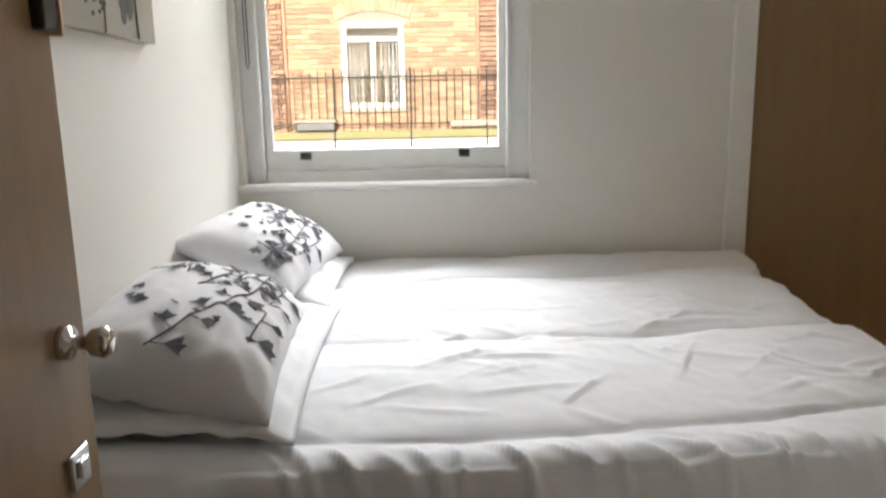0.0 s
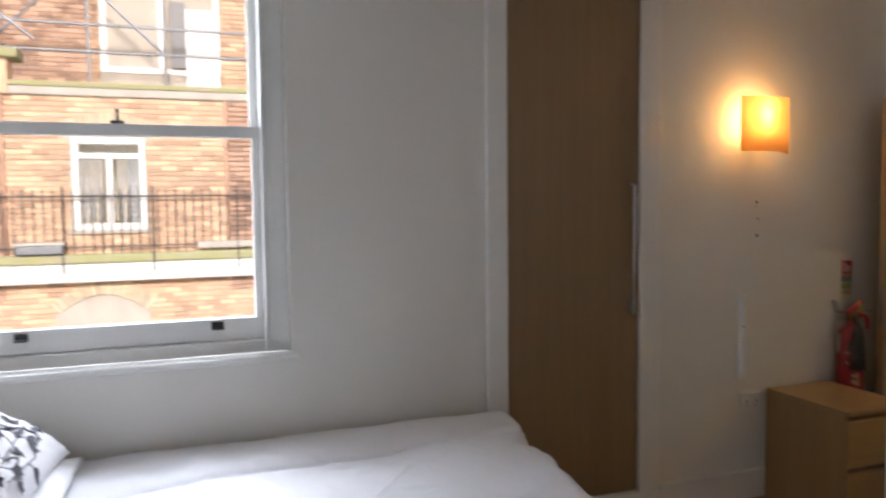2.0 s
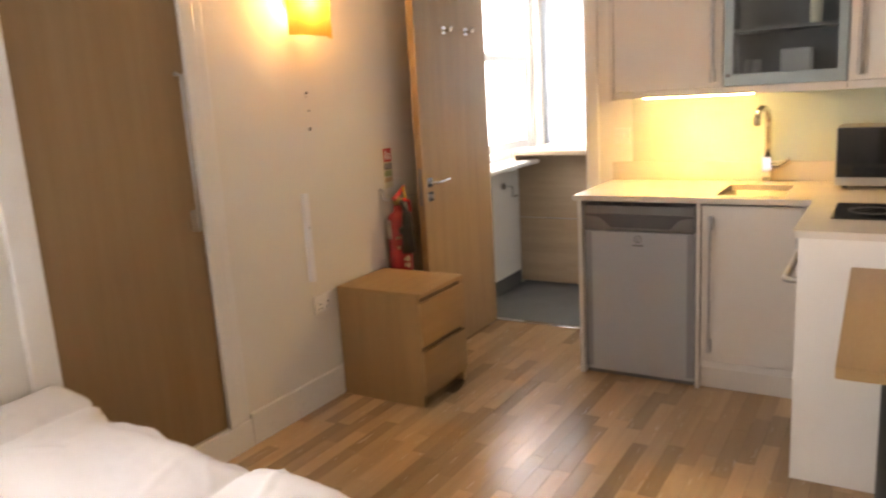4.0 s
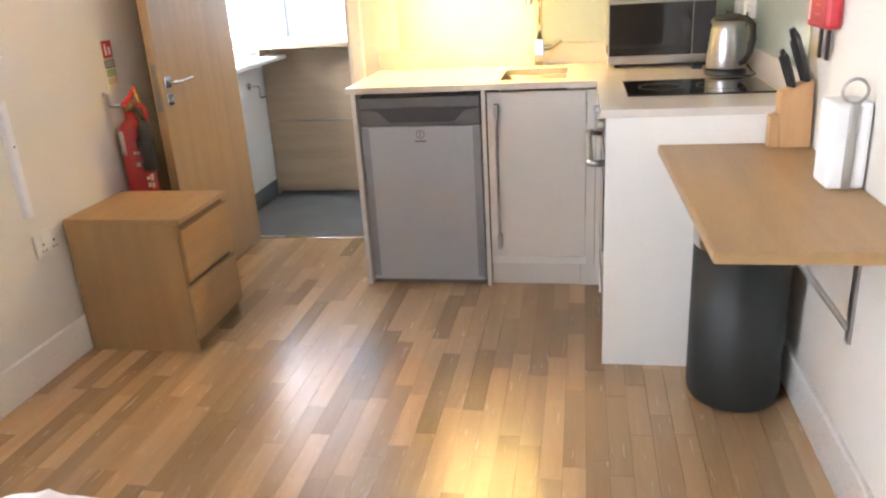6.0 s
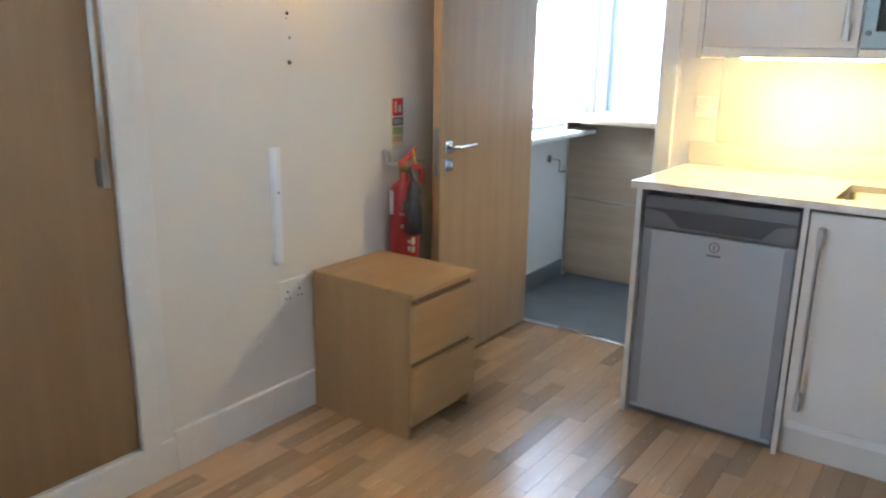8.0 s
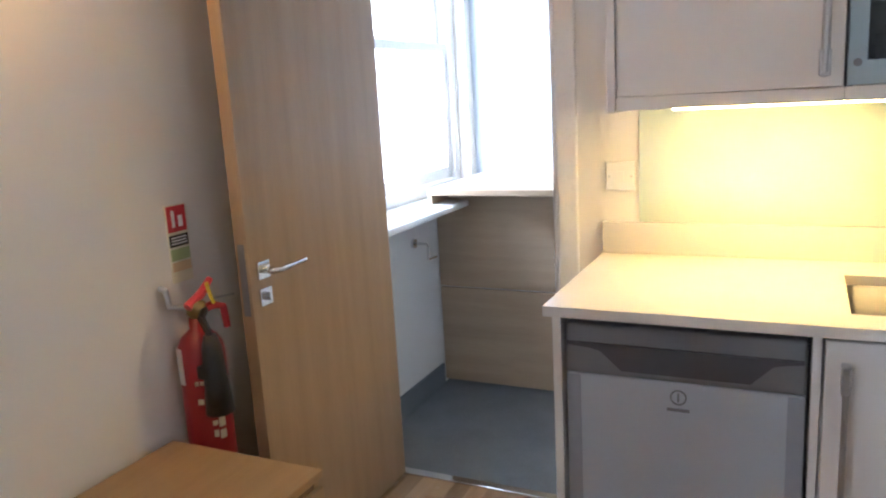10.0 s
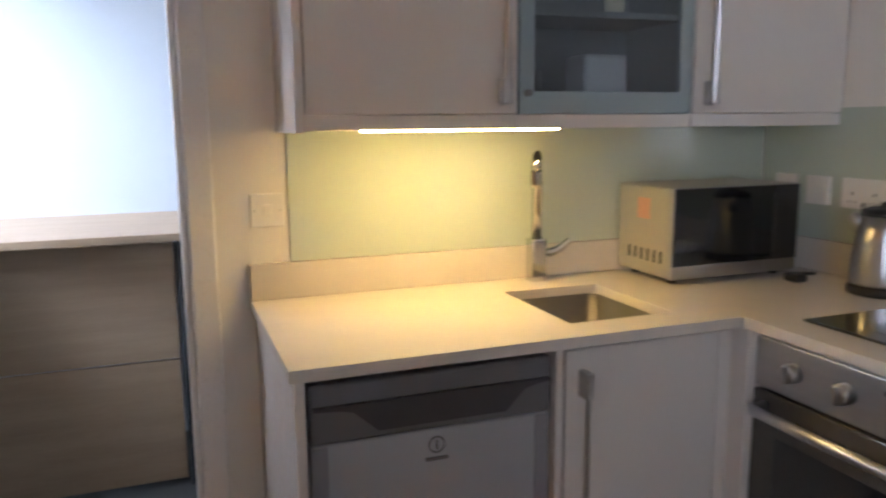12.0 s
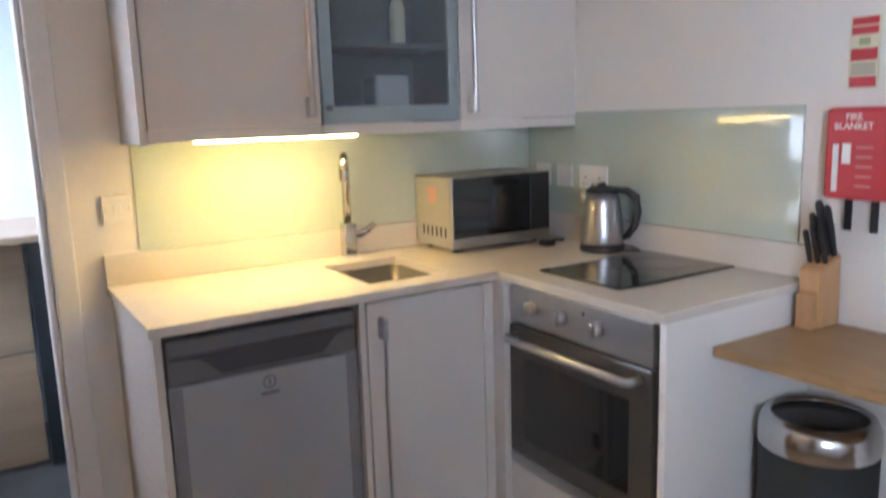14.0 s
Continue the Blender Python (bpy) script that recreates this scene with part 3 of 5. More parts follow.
def sprig(pil, top, L, W, stem, seed):
    """Ginkgo-like leaves on a printed stem, lying on the pillow case."""
    r = random.Random(seed)
    bm = bmesh.new()

    def at(u, v):
        return Vector((u * L / 2, v * W / 2, top(u, v) + 0.0035))

    fine = []
    for a, b in zip(stem, stem[1:]):
        for k in range(5):
            fine.append(at(a[0] + (b[0] - a[0]) * k / 5, a[1] + (b[1] - a[1]) * k / 5))
    tube(fine, 0.0022, 5, bm=bm)

    def leaf(u, v, ang, s):
        fan = []
        for k in range(8):
            t_ = ang + (k / 7 - 0.5) * 1.5
            rr = s * (0.86 + 0.14 * math.cos(k * 2.2))
            fan.append((u + rr * math.cos(t_) / (L / 2), v + rr * math.sin(t_) / (W / 2)))
        c = bm.verts.new(at(u, v))
        vs = [bm.verts.new(at(max(-0.97, min(0.97, p[0])), max(-0.97, min(0.97, p[1])))) for p in fan]
        for a, b in zip(vs, vs[1:]):
            bm.faces.new((c, a, b))

    for i, (a, b) in enumerate(zip(stem, stem[1:])):
        for k in range(4):
            f = (k + 0.3) / 4
            u, v = a[0] + (b[0] - a[0]) * f, a[1] + (b[1] - a[1]) * f
            side = 1 if k % 2 else -1
            ang = math.atan2((b[1] - a[1]) * W, (b[0] - a[0]) * L) + side * r.uniform(0.7, 1.3)
            o = r.uniform(0.012, 0.03)
            u2, v2 = u + o * math.cos(ang) / (L / 2), v + o * math.sin(ang) / (W / 2)
            tube([at(u, v), at(u2, v2)], 0.0014, 4, bm=bm)
            leaf(u2, v2, ang + r.uniform(-0.4, 0.4), r.uniform(0.032, 0.05))
    for _ in range(5):
        leaf(r.uniform(-0.7, 0.6), r.uniform(-0.6, 0.7), r.uniform(0, 6.28), r.uniform(0.02, 0.034))
    tagged(part("printed_sprig", bm, LEAFP, pil, "dark grey printed leaf sprig", local=True), kind="stuff")


def pillow(x, y, z, rx, ry, rz, L, W, Hh, seed, stems, label):
    e = new("pillow")
    e.matrix_world = pose(x, y, z, rx, ry, rz)
    tagged(e, label, "pillow", "pillows on the bed")
    bm, top = pillow_mesh(L, W, Hh, seed)
    part("pillow_case", bm, CASE, e, "", True, local=True)
    for i, st in enumerate(stems):
        sprig(e, top, L, W, st, seed + i)
    return e


pillow(0.395, -0.49, 0.735, 0, 25, -6, 0.42, 0.78, 0.23, 3, [[(0.35, -0.85), (0.5, -0.4), (0.4, 0.1), (0.3, 0.6)], [(0.7, -0.5), (0.75, 0.2)], [(-0.3, 0.0), (0.0, 0.5)], [(0.1, -0.7), (0.55, -0.75)], [(0.0, -0.3), (0.1, 0.2), (0.6, 0.5)]], "white pillow with a dark grey leaf print")
pillow(0.41, -1.37, 0.69, 0, 16, 3, 0.46, 0.82, 0.27, 5, [[(-0.2, -0.85), (0.2, -0.4), (0.45, 0.1), (0.5, 0.65)], [(0.62, 0.0), (0.72, 0.6)], [(-0.3, 0.1), (-0.4, 0.5)], [(-0.1, -0.1), (0.15, 0.35), (0.2, 0.75)], [(0.6, -0.6), (0.65, -0.1)]], "plump white pillow with a grey leaf print")
pe = new("pillow")
pe.matrix_world = pose(0.45, -1.30, 0.61, 0, 3, 1)
tagged(pe, "flat plain white pillow under the printed one", "pillow", "pillows on the bed")
part("pillow_case", pillow_mesh(0.49, 1.0, 0.10, 11)[0], SHEET, pe, "", True, local=True)
pe2 = new("pillow")
pe2.matrix_world = pose(0.43, -0.43, 0.61, 0, 3, -1)
tagged(pe2, "flat plain white pillow by the window wall", "pillow", "pillows on the bed")
part("pillow_case", pillow_mesh(0.45, 0.76, 0.11, 13)[0], SHEET, pe2, "", True, local=True)

# picture on canvas over the bed head
pic = thing("picture", XW + 0.015, -1.25, 1.41, "sepia canvas picture of flower stems on the wall", "picture")
box("canvas", XW + 0.001, XW + 0.03, -1.72, -0.945, 1.41, 2.0, CANVAS, pic, 0.004)
STEMC = material("printed_stem", (0.2, 0.175, 0.14), 0.85, var=0.1, scale=15, fine=200)
rs = random.Random(4)
PX_ = XW + 0.0303


def ellipse(cy_, cz_, ry_, rz_, tilt, bm, h_):
    """One flat printed shape on the canvas."""
    c_, s_ = math.cos(tilt), math.sin(tilt)
    ps = [(ry_ * math.cos(q / 14 * 6.2832), rz_ * math.sin(q / 14 * 6.2832)) for q in range(14)]
    outline([(cy_ + a * c_ - b * s_, cz_ + a * s_ + b * c_) for a, b in ps], "x", PX_ - 0.0003, PX_ + 0.0003 + h_, bm=bm)


bm = bmesh.new()
ellipse(-1.17, 1.558, 0.016, 0.032, 0.35, bm, 0.0)
ellipse(-1.158, 1.505, 0.03, 0.04, 0.1, bm, 0.0002)
ellipse(-1.16, 1.47, 0.018, 0.028, -0.1, bm, 0.0004)
ellipse(-1.115, 1.495, 0.02, 0.04, -0.2, bm, 0.0006)
part("flower", bm, PETAL, pic, "dark printed blossom")
for leaf_ in ((-0.985, 1.672, 0.014, 0.06, 0.85), (-1.07, 1.68, 0.011, 0.028, -0.4), (-1.35, 1.80, 0.024, 0.045, 0.5)):
    bm = bmesh.new()
    ellipse(*leaf_, bm, 0.0)
    part("leaf", bm, STEMC, pic)
bm = bmesh.new()
for k in range(26):
    a, r_ = rs.uniform(0, 6.28), rs.uniform(0.01, 0.075)
    ellipse(-1.335 + r_ * math.cos(a), 1.50 + 0.75 * r_ * math.sin(a), 0.006, 0.006, 0, bm, 0.0001 * k)
part("seed_head", bm, PETAL, pic, "cluster of printed dots")
part("stem", tube([(PX_, -1.073, 1.412), (PX_, -1.08, 1.50), (PX_, -1.089, 1.563), (PX_, -1.11, 1.65), (PX_, -1.141, 1.744), (PX_, -1.22, 1.85), (PX_, -1.36, 1.95)], [0.004, 0.004, 0.004, 0.004, 0.006, 0.009, 0.012], 4), STEMC, pic)
part("stem", tube([(PX_, -1.281, 1.412), (PX_, -1.276, 1.49), (PX_, -1.28, 1.565), (PX_, -1.33, 1.66)], 0.003, 4), STEMC, pic)

# ---- entrance door, standing open ----
ed = thing("door_1", 0.48, YSW + 0.01, 0, "open oak veneered entrance door with chrome knob", "door", kind="structure", turn=0.45)
box("door_leaf", -0.022, 0.022, 0, 0.80, 0.008, 2.0, OAK, ed, 0.002, local=True)
k = part("knob", tube([(0.022, 0.735, 0.945), (0.034, 0.735, 0.945), (0.036, 0.735, 0.945), (0.052, 0.735, 0.945), (0.062, 0.735, 0.945), (0.078, 0.735, 0.945), (0.088, 0.735, 0.945)], [0.023, 0.022, 0.009, 0.009, 0.018, 0.022, 0.013], 20), CHROME, ed, "round chrome knob", True, True)
b = boxm(0.022, 0.032, 0.705, 0.755, 0.75, 0.80, 0.003)
boxm(0.032, 0.037, 0.718, 0.742, 0.763, 0.787, 0.002, bm=b)
part("lock_plate", b, CHROME, ed, "square chrome lock plate", local=True)
box("rim_lock", 0.010, 0.038, 0.755, 0.795, 1.335, 1.415, BLACK, ed, 0.004, "dark rim lock case", True)
box("lock_face", 0.010, 0.040, 0.796, 0.802, 1.33, 1.42, material("satin_brass", (0.8, 0.56, 0.38), 0.4, metal=0.5), ed, 0.001, "brass lock face plate", True)
box("latch_hole", 0.018, 0.032, 0.8005, 0.8025, 1.375, 1.40, BLACK, ed, 0.0005, "", True)

# ---- washroom door, standing open along the wall ----
wd = thing("door_2", 5.06, -0.145, 0, "oak veneered washroom door standing open by the wall", "door", kind="structure", turn=180)
box("door_leaf", 0.0, 0.755, 0.0, 0.042, 0.008, 1.975, OAK, wd, 0.002, local=True)
b = boxm(0.678, 0.728, 0.042, 0.05, 0.945, 0.995, 0.002)
part("lever_rose", b, CHROME, wd, local=True)
part("lever_handle", tube([(0.703, 0.05, 0.97), (0.703, 0.09, 0.97), (0.688, 0.097, 0.97), (0.575, 0.097, 0.974)], [0.010, 0.010, 0.008, 0.006], 10), CHROME, wd, "chrome lever handle", True, True)
b = boxm(0.678, 0.728, 0.042, 0.05, 0.87, 0.92, 0.002)
boxm(0.698, 0.708, 0.05, 0.066, 0.885, 0.908, 0.002, bm=b)
part("thumb_turn", b, CHROME, wd, "square chrome thumb turn", local=True)
for x in (0.47, 0.23):
    b = boxm(x - 0.02, x + 0.02, 0.042, 0.047, 1.735, 1.775, 0.002)
    join(b, tube([(x, 0.047, 1.755), (x, 0.085, 1.752), (x, 0.095, 1.775)], [0.008, 0.009, 0.010], 10))
    part("coat_hook", b, CHROME, wd, "small chrome coat hook", local=True)
box("latch_plate", 0.755, 0.7575, 0.01, 0.032, 0.85, 1.05, material("dull_steel", (0.22, 0.22, 0.23), 0.5, metal=0.5), wd, 0.001, "dull steel latch plate", True)

# ---- chest, socket, conduit, signs, extinguisher ----
ch = thing("chest_of_drawers", 3.925, -0.26, 0, "small oak veneered two-drawer chest against the wall", "chest")
box("side", 3.725, 3.743, -0.485, -0.022, 0, 0.53, CHESTV, ch, 0.0015)
box("side", 4.102, 4.12, -0.485, -0.022, 0, 0.53, CHESTV, ch, 0.0015)
box("top", 3.725, 4.12, -0.502, -0.022, 0.53, 0.55, OAKH, ch, 0.002)
box("back", 3.743, 4.102, -0.034, -0.024, 0.03, 0.53, OAK, ch, 0)
box("plinth", 3.743, 4.102, -0.44, -0.425, 0, 0.055, OAKH, ch, 0.001)
for z0, z1 in ((0.06, 0.272), (0.298, 0.505)):
    dr = box("drawer", 3.727, 4.118, -0.502, -0.486, z0, z1, OAKH, ch, 0.0015)
    box("pull_groove", 3.745, 4.1, -0.486, -0.462, z1, z1 + 0.02, JOINT, dr, 0.001, "dark recessed finger pull")


def socket(x0, x1, y0, y1, z0, z1, axis, label):
    cx, cy, cz = (x0 + x1) / 2, (y0 + y1) / 2, (z0 + z1) / 2
    e = thing("socket", cx, cy, z0, label, "socket")
    box("face_plate", x0, x1, y0, y1, z0, z1, WHITEPL, e, 0.002)
    return e


s = socket(3.575, 3.705, -0.011, 0, 0.445, 0.535, "y", "white double wall socket beside the chest")
for x in (3.61, 3.668):
    b = boxm(x - 0.003, x + 0.003, -0.013, -0.0105, 0.487, 0.495, 0)
    boxm(x - 0.012, x - 0.007, -0.013, -0.0105, 0.465, 0.470, 0, bm=b)
    boxm(x + 0.007, x + 0.012, -0.013, -0.0105, 0.465, 0.470, 0, bm=b)
    part("pin_holes", b, BLACK, s)
    box("rocker", x - 0.006, x + 0.006, -0.0145, -0.0105, 0.505, 0.522, WHITEPL, s, 0.001)
cdt = thing("cable_trunking", 3.577, -0.01, 0.61, "short white plastic cable cover on the wall", "trunking")
b = outline([(3.560, 0.0), (3.560, -0.004), (3.564, -0.018), (3.57, -0.022), (3.59, -0.022), (3.595, -0.016), (3.596, -0.004), (3.596, 0.0)], "z", 0.61, 1.02)
part("cover", b, TRUNKW, cdt)
part("screw", disc(3.577, -0.022, 0.865, "y", 0.004, -0.001, 10), BLACK, cdt)
wh = thing("wall_plug_holes", 3.667, -0.001, 1.3, "old screw plugs in the white wall", "plugs")
for x, z, r_, m_ in ((3.668, 1.306, 0.008, BLACK), (3.664, 1.468, 0.0065, BLACK), (3.655, 1.425, 0.005, WHITEPL), (3.672, 1.388, 0.005, GREYPL), (3.66, 1.45, 0.003, GREYPL)):
    part("plug", disc(x, 0.002, z, "y", r_, -0.004, 10), m_, wh)

sg = thing("extinguisher_sign", 4.25, -0.003, 0.955, "red, black and cream extinguisher instruction sign", "sign")
box("backing", 4.214, 4.287, -0.004, 0, 0.955, 1.165, CREAM, sg, 0.0005)
box("red_panel", 4.217, 4.284, -0.0055, -0.004, 1.092, 1.162, REDPL, sg, 0)
box("black_panel", 4.217, 4.284, -0.0055, -0.004, 1.052, 1.084, BLACK, sg, 0)
GRN = material("green_label", (0.35, 0.42, 0.2), 0.5)
box("green_panel", 4.217, 4.284, -0.0055, -0.004, 1.015, 1.046, GRN, sg, 0)
box("tan_panel", 4.217, 4.284, -0.0055, -0.004, 0.985, 1.010, material("tan_label", (0.6, 0.42, 0.24), 0.5), sg, 0)
box("white_mark", 4.232, 4.242, -0.0065, -0.0055, 1.105, 1.15, PAPER, sg, 0)
box("white_mark", 4.255, 4.27, -0.0065, -0.0055, 1.105, 1.135, PAPER, sg, 0)
for z in (1.061, 1.069, 1.077):
    box("text_bar", 4.223, 4.278, -0.0062, -0.0055, z - 0.002, z + 0.001, PAPER, sg, 0)

EXX, EXY, EXR = 4.206, -0.078, 0.062
ex = thing("fire_extinguisher", EXX, EXY, 0.40, "red fire extinguisher with black horn hung on the wall", "extinguisher")
part("cylinder", lathe([(0.045, 0.40), (0.059, 0.41), (EXR, 0.43), (EXR, 0.775), (0.058, 0.80), (0.047, 0.82), (0.031, 0.834), (0.023, 0.842), (0.022, 0.872)], EXX, EXY, 32), RED, ex, "", True)
part("valve", lathe([(0.019, 0.868), (0.019, 0.876), (0.026, 0.88), (0.026, 0.91), (0.012, 0.92)], EXX, EXY, 20), material("brass", (0.3, 0.2, 0.09), 0.4, metal=0.8), ex, "dull brass valve", True)
part("lever", tube([(EXX - 0.03, EXY, 0.905), (EXX + 0.02, EXY - 0.005, 0.93), (EXX + 0.055, EXY - 0.01, 0.965)], [0.013, 0.013, 0.009], 8), REDPL, ex, "red lever")
part("carry_handle", tube([(EXX, EXY, 0.885), (EXX + 0.05, EXY - 0.012, 0.892), (EXX + 0.082, EXY - 0.018, 0.88), (EXX + 0.088, EXY - 0.02, 0.82)], [0.012, 0.012, 0.011, 0.010], 8), REDPL, ex, "red carry handle")
part("safety_tag", tube([(EXX + 0.012, EXY - 0.035, 0.965), (EXX + 0.02, EXY - 0.037, 0.925), (EXX + 0.03, EXY - 0.036, 0.905)], 0.005, 6), YEL, ex, "yellow safety tag")
part("pull_pin", tube([(EXX + 0.02, EXY - 0.036, 0.918), (EXX + 0.10, EXY - 0.045, 0.912)], 0.003, 6), STEEL, ex)
HX, HY_ = 4.158, -0.165
part("horn", tube([(HX - 0.004, HY_, 0.845), (HX - 0.002, HY_, 0.81), (HX, HY_, 0.70), (HX + 0.002, HY_, 0.635)], [0.017, 0.026, 0.032, 0.037], 18), BLACK, ex, "black discharge horn", True)
part("horn_clip", boxm(HX - 0.03, HX + 0.02, HY_, HY_ + 0.035, 0.73, 0.765, 0.004), BLACK, ex)
part("swivel_arm", tube([(EXX + 0.01, EXY - 0.02, 0.89), (HX + 0.005, HY_ + 0.03, 0.885), (HX - 0.004, HY_, 0.845)], 0.010, 8), BLACK, ex)
part("wall_bracket", tube([(4.165, -0.002, 0.955), (4.165, -0.02, 0.95), (4.168, -0.025, 0.905), (4.19, -0.055, 0.90)], 0.009, 8), STEEL, ex)


def wrapped(name, a0, a1, z0, z1, m, label=""):
    """A thin label bent round the cylinder."""
    bm = bmesh.new()
    n = max(2, int((a1 - a0) / 0.1))
    ring_ = [[bm.verts.new((EXX + (EXR + 0.0012) * math.cos(a0 + (a1 - a0) * k / n), EXY + (EXR + 0.0012) * math.sin(a0 + (a1 - a0) * k / n), z)) for k in range(n + 1)] for z in (z0, z1)]
    for k in range(n):
        bm.faces.new((ring_[0][k], ring_[0][k + 1], ring_[1][k + 1], ring_[1][k]))
    bmesh.ops.solidify(bm, geom=bm.faces[:], thickness=0.0008)
    return part(name, bm, m, ex, label)


wrapped("paper_label", -3.86, -3.26, 0.70, 0.80, PAPER, "white instruction label")
for a_, z_, w_, h_ in ((-2.70, 0.707, 0.16, 0.012), (-2.50, 0.707, 0.16, 0.012), (-2.62, 0.656, 0.24, 0.016), (-2.15, 0.592, 0.22, 0.014), (-1.85, 0.592, 0.3, 0.03), (-2.15, 0.562, 0.2, 0.02), (-1.85, 0.556, 0.3, 0.025)):
    wrapped("mark", a_ - w_ / 2, a_ + w_ / 2, z_ - h_ / 2, z_ + h_ / 2, CREAM)

# ---- wall lamp ----
LX, LY, LZ = 3.605, -0.085, 1.862
wl = thing("wall_lamp", LX, 0, LZ, "lit wall lamp with a parchment box shade", "lamp")
part("back_plate", disc(LX, 0, LZ, "y", 0.045, -0.02, 24, 0.003), CHROME, wl)
part("arm", tube([(LX, -0.02, LZ), (LX, -0.055, LZ - 0.02), (LX, -0.06, LZ - 0.06)], 0.008, 10), CHROME, wl)
part("bulb_holder", lathe([(0.007, LZ - 0.13), (0.008, LZ - 0.12), (0.009, LZ - 0.09)], LX, -0.06, 16), CREAM, wl)
part("bulb", lathe([(0.012, LZ - 0.09), (0.026, LZ - 0.06), (0.03, LZ - 0.03), (0.022, LZ), (0.006, LZ + 0.012)], LX, -0.06, 20), BULB, wl, "glowing bulb", True)
bm = bmesh.new()
prof = []
for k in range(13):
    u = k / 12 * 2 - 1
    prof.append((LX + u * 0.138, -0.125 + 0.012 * u * u + 0.004 * math.sin(u * 5)))
rows = [[bm.verts.new((x, y, z)) for x, y in prof] for z in (LZ - 0.155, LZ - 0.03, LZ + 0.10)]
rows[0][-1].co.z -= 0.012
rows[0][-2].co.z -= 0.008
for a, b in zip(rows, rows[1:]):
    for k in range(12):
        bm.faces.new((a[k], a[k + 1], b[k + 1], b[k]))
bmesh.ops.solidify(bm, geom=bm.faces[:], thickness=0.0015)
part("shade", bm, SHADE, wl, "curved parchment shade glowing amber", True)
part("shade_bracket", tube([(LX, -0.06, LZ - 0.12), (LX, -0.118, LZ - 0.12)], 0.004, 8), CHROME, wl)
lamp("wall_lamp_light", "POINT", 3.9, (1.0, 0.58, 0.22), Matrix.Translation((LX, -0.095, LZ + 0.01)), soft=0.03)

# ---- kitchen ----
CX, CY, PX = 4.40, -2.02, 3.735   # worktop fronts and the end of the short run
Y0 = -0.972
wt = thing("worktop", 4.7, -1.8, 0.88, "L-shaped cream stone worktop with an upstand", "worktop")
SX0, SX1, SY0, SY1 = 4.50, 4.85, -1.90, -1.62
bm = bmesh.new()
for b in ((CX, SX0, CY, Y0), (SX1, XE - 0.001, CY, Y0), (SX0, SX1, SY1, Y0), (SX0, SX1, CY, SY0), (PX, XE - 0.001, YS + 0.001, CY)):
    boxm(b[0], b[1], b[2], b[3], 0.885, 0.91, bevel=0, bm=bm)
bmesh.ops.remove_doubles(bm, verts=bm.verts[:], dist=0.0005)
slab = part("slab", bm, TOP, wt)
box("upstand", 5.0, XE - 0.001, YS + 0.022, Y0, 0.91, 1.005, TOP, wt, 0.002)
box("upstand", PX, 5.0, YS + 0.001, YS + 0.021, 0.91, 1.005, TOP, wt, 0.002)
sp = thing("splashback", 5.0, -1.9, 1.005, "pale green back-painted glass splashback", "splashback")
box("glass_panel", XE - 0.008, XE - 0.001, YS + 0.01, -1.08, 1.006, 1.365, AQUA, sp, 0.001)
box("glass_panel", 3.79, XE - 0.01, YS + 0.001, YS + 0.008, 1.006, 1.395, AQUA, sp, 0.001)

snk = thing("sink", 4.675, -1.76, 0.74, "square undermounted stainless steel kitchen sink", "sink")
bm = bmesh.new()
def rr(x0, x1, y0, y1, z, r, n=5):
    pts = []
    for cx_, cy_, a0 in ((x1 - r, y1 - r, 0), (x0 + r, y1 - r, 90), (x0 + r, y0 + r, 180), (x1 - r, y0 + r, 270)):
        for k in range(n + 1):
            a = radians(a0 + 90 * k / n)
            pts.append((cx_ + r * math.cos(a), cy_ + r * math.sin(a), z))
    return pts
rings = [rr(SX0 - 0.004, SX1 + 0.004, SY0 - 0.004, SY1 + 0.004, 0.884, 0.03), rr(SX0 + 0.002, SX1 - 0.002, SY0 + 0.002, SY1 - 0.002, 0.884, 0.03), rr(SX0 + 0.006, SX1 - 0.006, SY0 + 0.006, SY1 - 0.006, 0.75, 0.03), rr(SX0 + 0.03, SX1 - 0.03, SY0 + 0.03, SY1 - 0.03, 0.738, 0.02)]
vr = [[bm.verts.new(p) for p in r_] for r_ in rings]
for a, b in zip(vr, vr[1:]):
    for k in range(len(a)):
        bm.faces.new((a[k], a[(k + 1) % len(a)], b[(k + 1) % len(a)], b[k]))
bm.faces.new(vr[-1])
part("bowl", bm, SINKM, snk, "", True)
part("drain", disc(4.675, -1.76, 0.739, "z", 0.035, 0.003, 24), CHROME, snk)
tp = thing("tap", 4.945, -1.765, 0.91, "tall square chrome kitchen mixer tap", "tap")
box("tap_body", 4.922, 4.968, -1.788, -1.742, 0.91, 1.035, CHROME, tp, 0.004)
part("spout", tube([(4.945 - 0.000, -1.765 + 0.000, 1.035), (4.945 - 0.000, -1.765 + 0.000, 1.222), (4.945 - 0.007, -1.765 + 0.004, 1.25), (4.945 - 0.024, -1.765 + 0.013, 1.268), (4.945 - 0.048, -1.765 + 0.026, 1.27), (4.945 - 0.067, -1.765 + 0.037, 1.254), (4.945 - 0.072, -1.765 + 0.040, 1.228)], 0.015, 14), CHROME, tp, "", True)
part("nozzle", lathe([(0.016, 1.188), (0.017, 1.193), (0.017, 1.229)], 4.945 - 0.072, -1.765 + 0.04, 16), CHROME, tp)
part("tap_lever", tube([(4.945, -1.788, 0.99), (4.945, -1.81, 0.99), (4.94, -1.835, 1.0), (4.93, -1.865, 1.025)], [0.014, 0.014, 0.012, 0.011], 10), CHROME, tp)

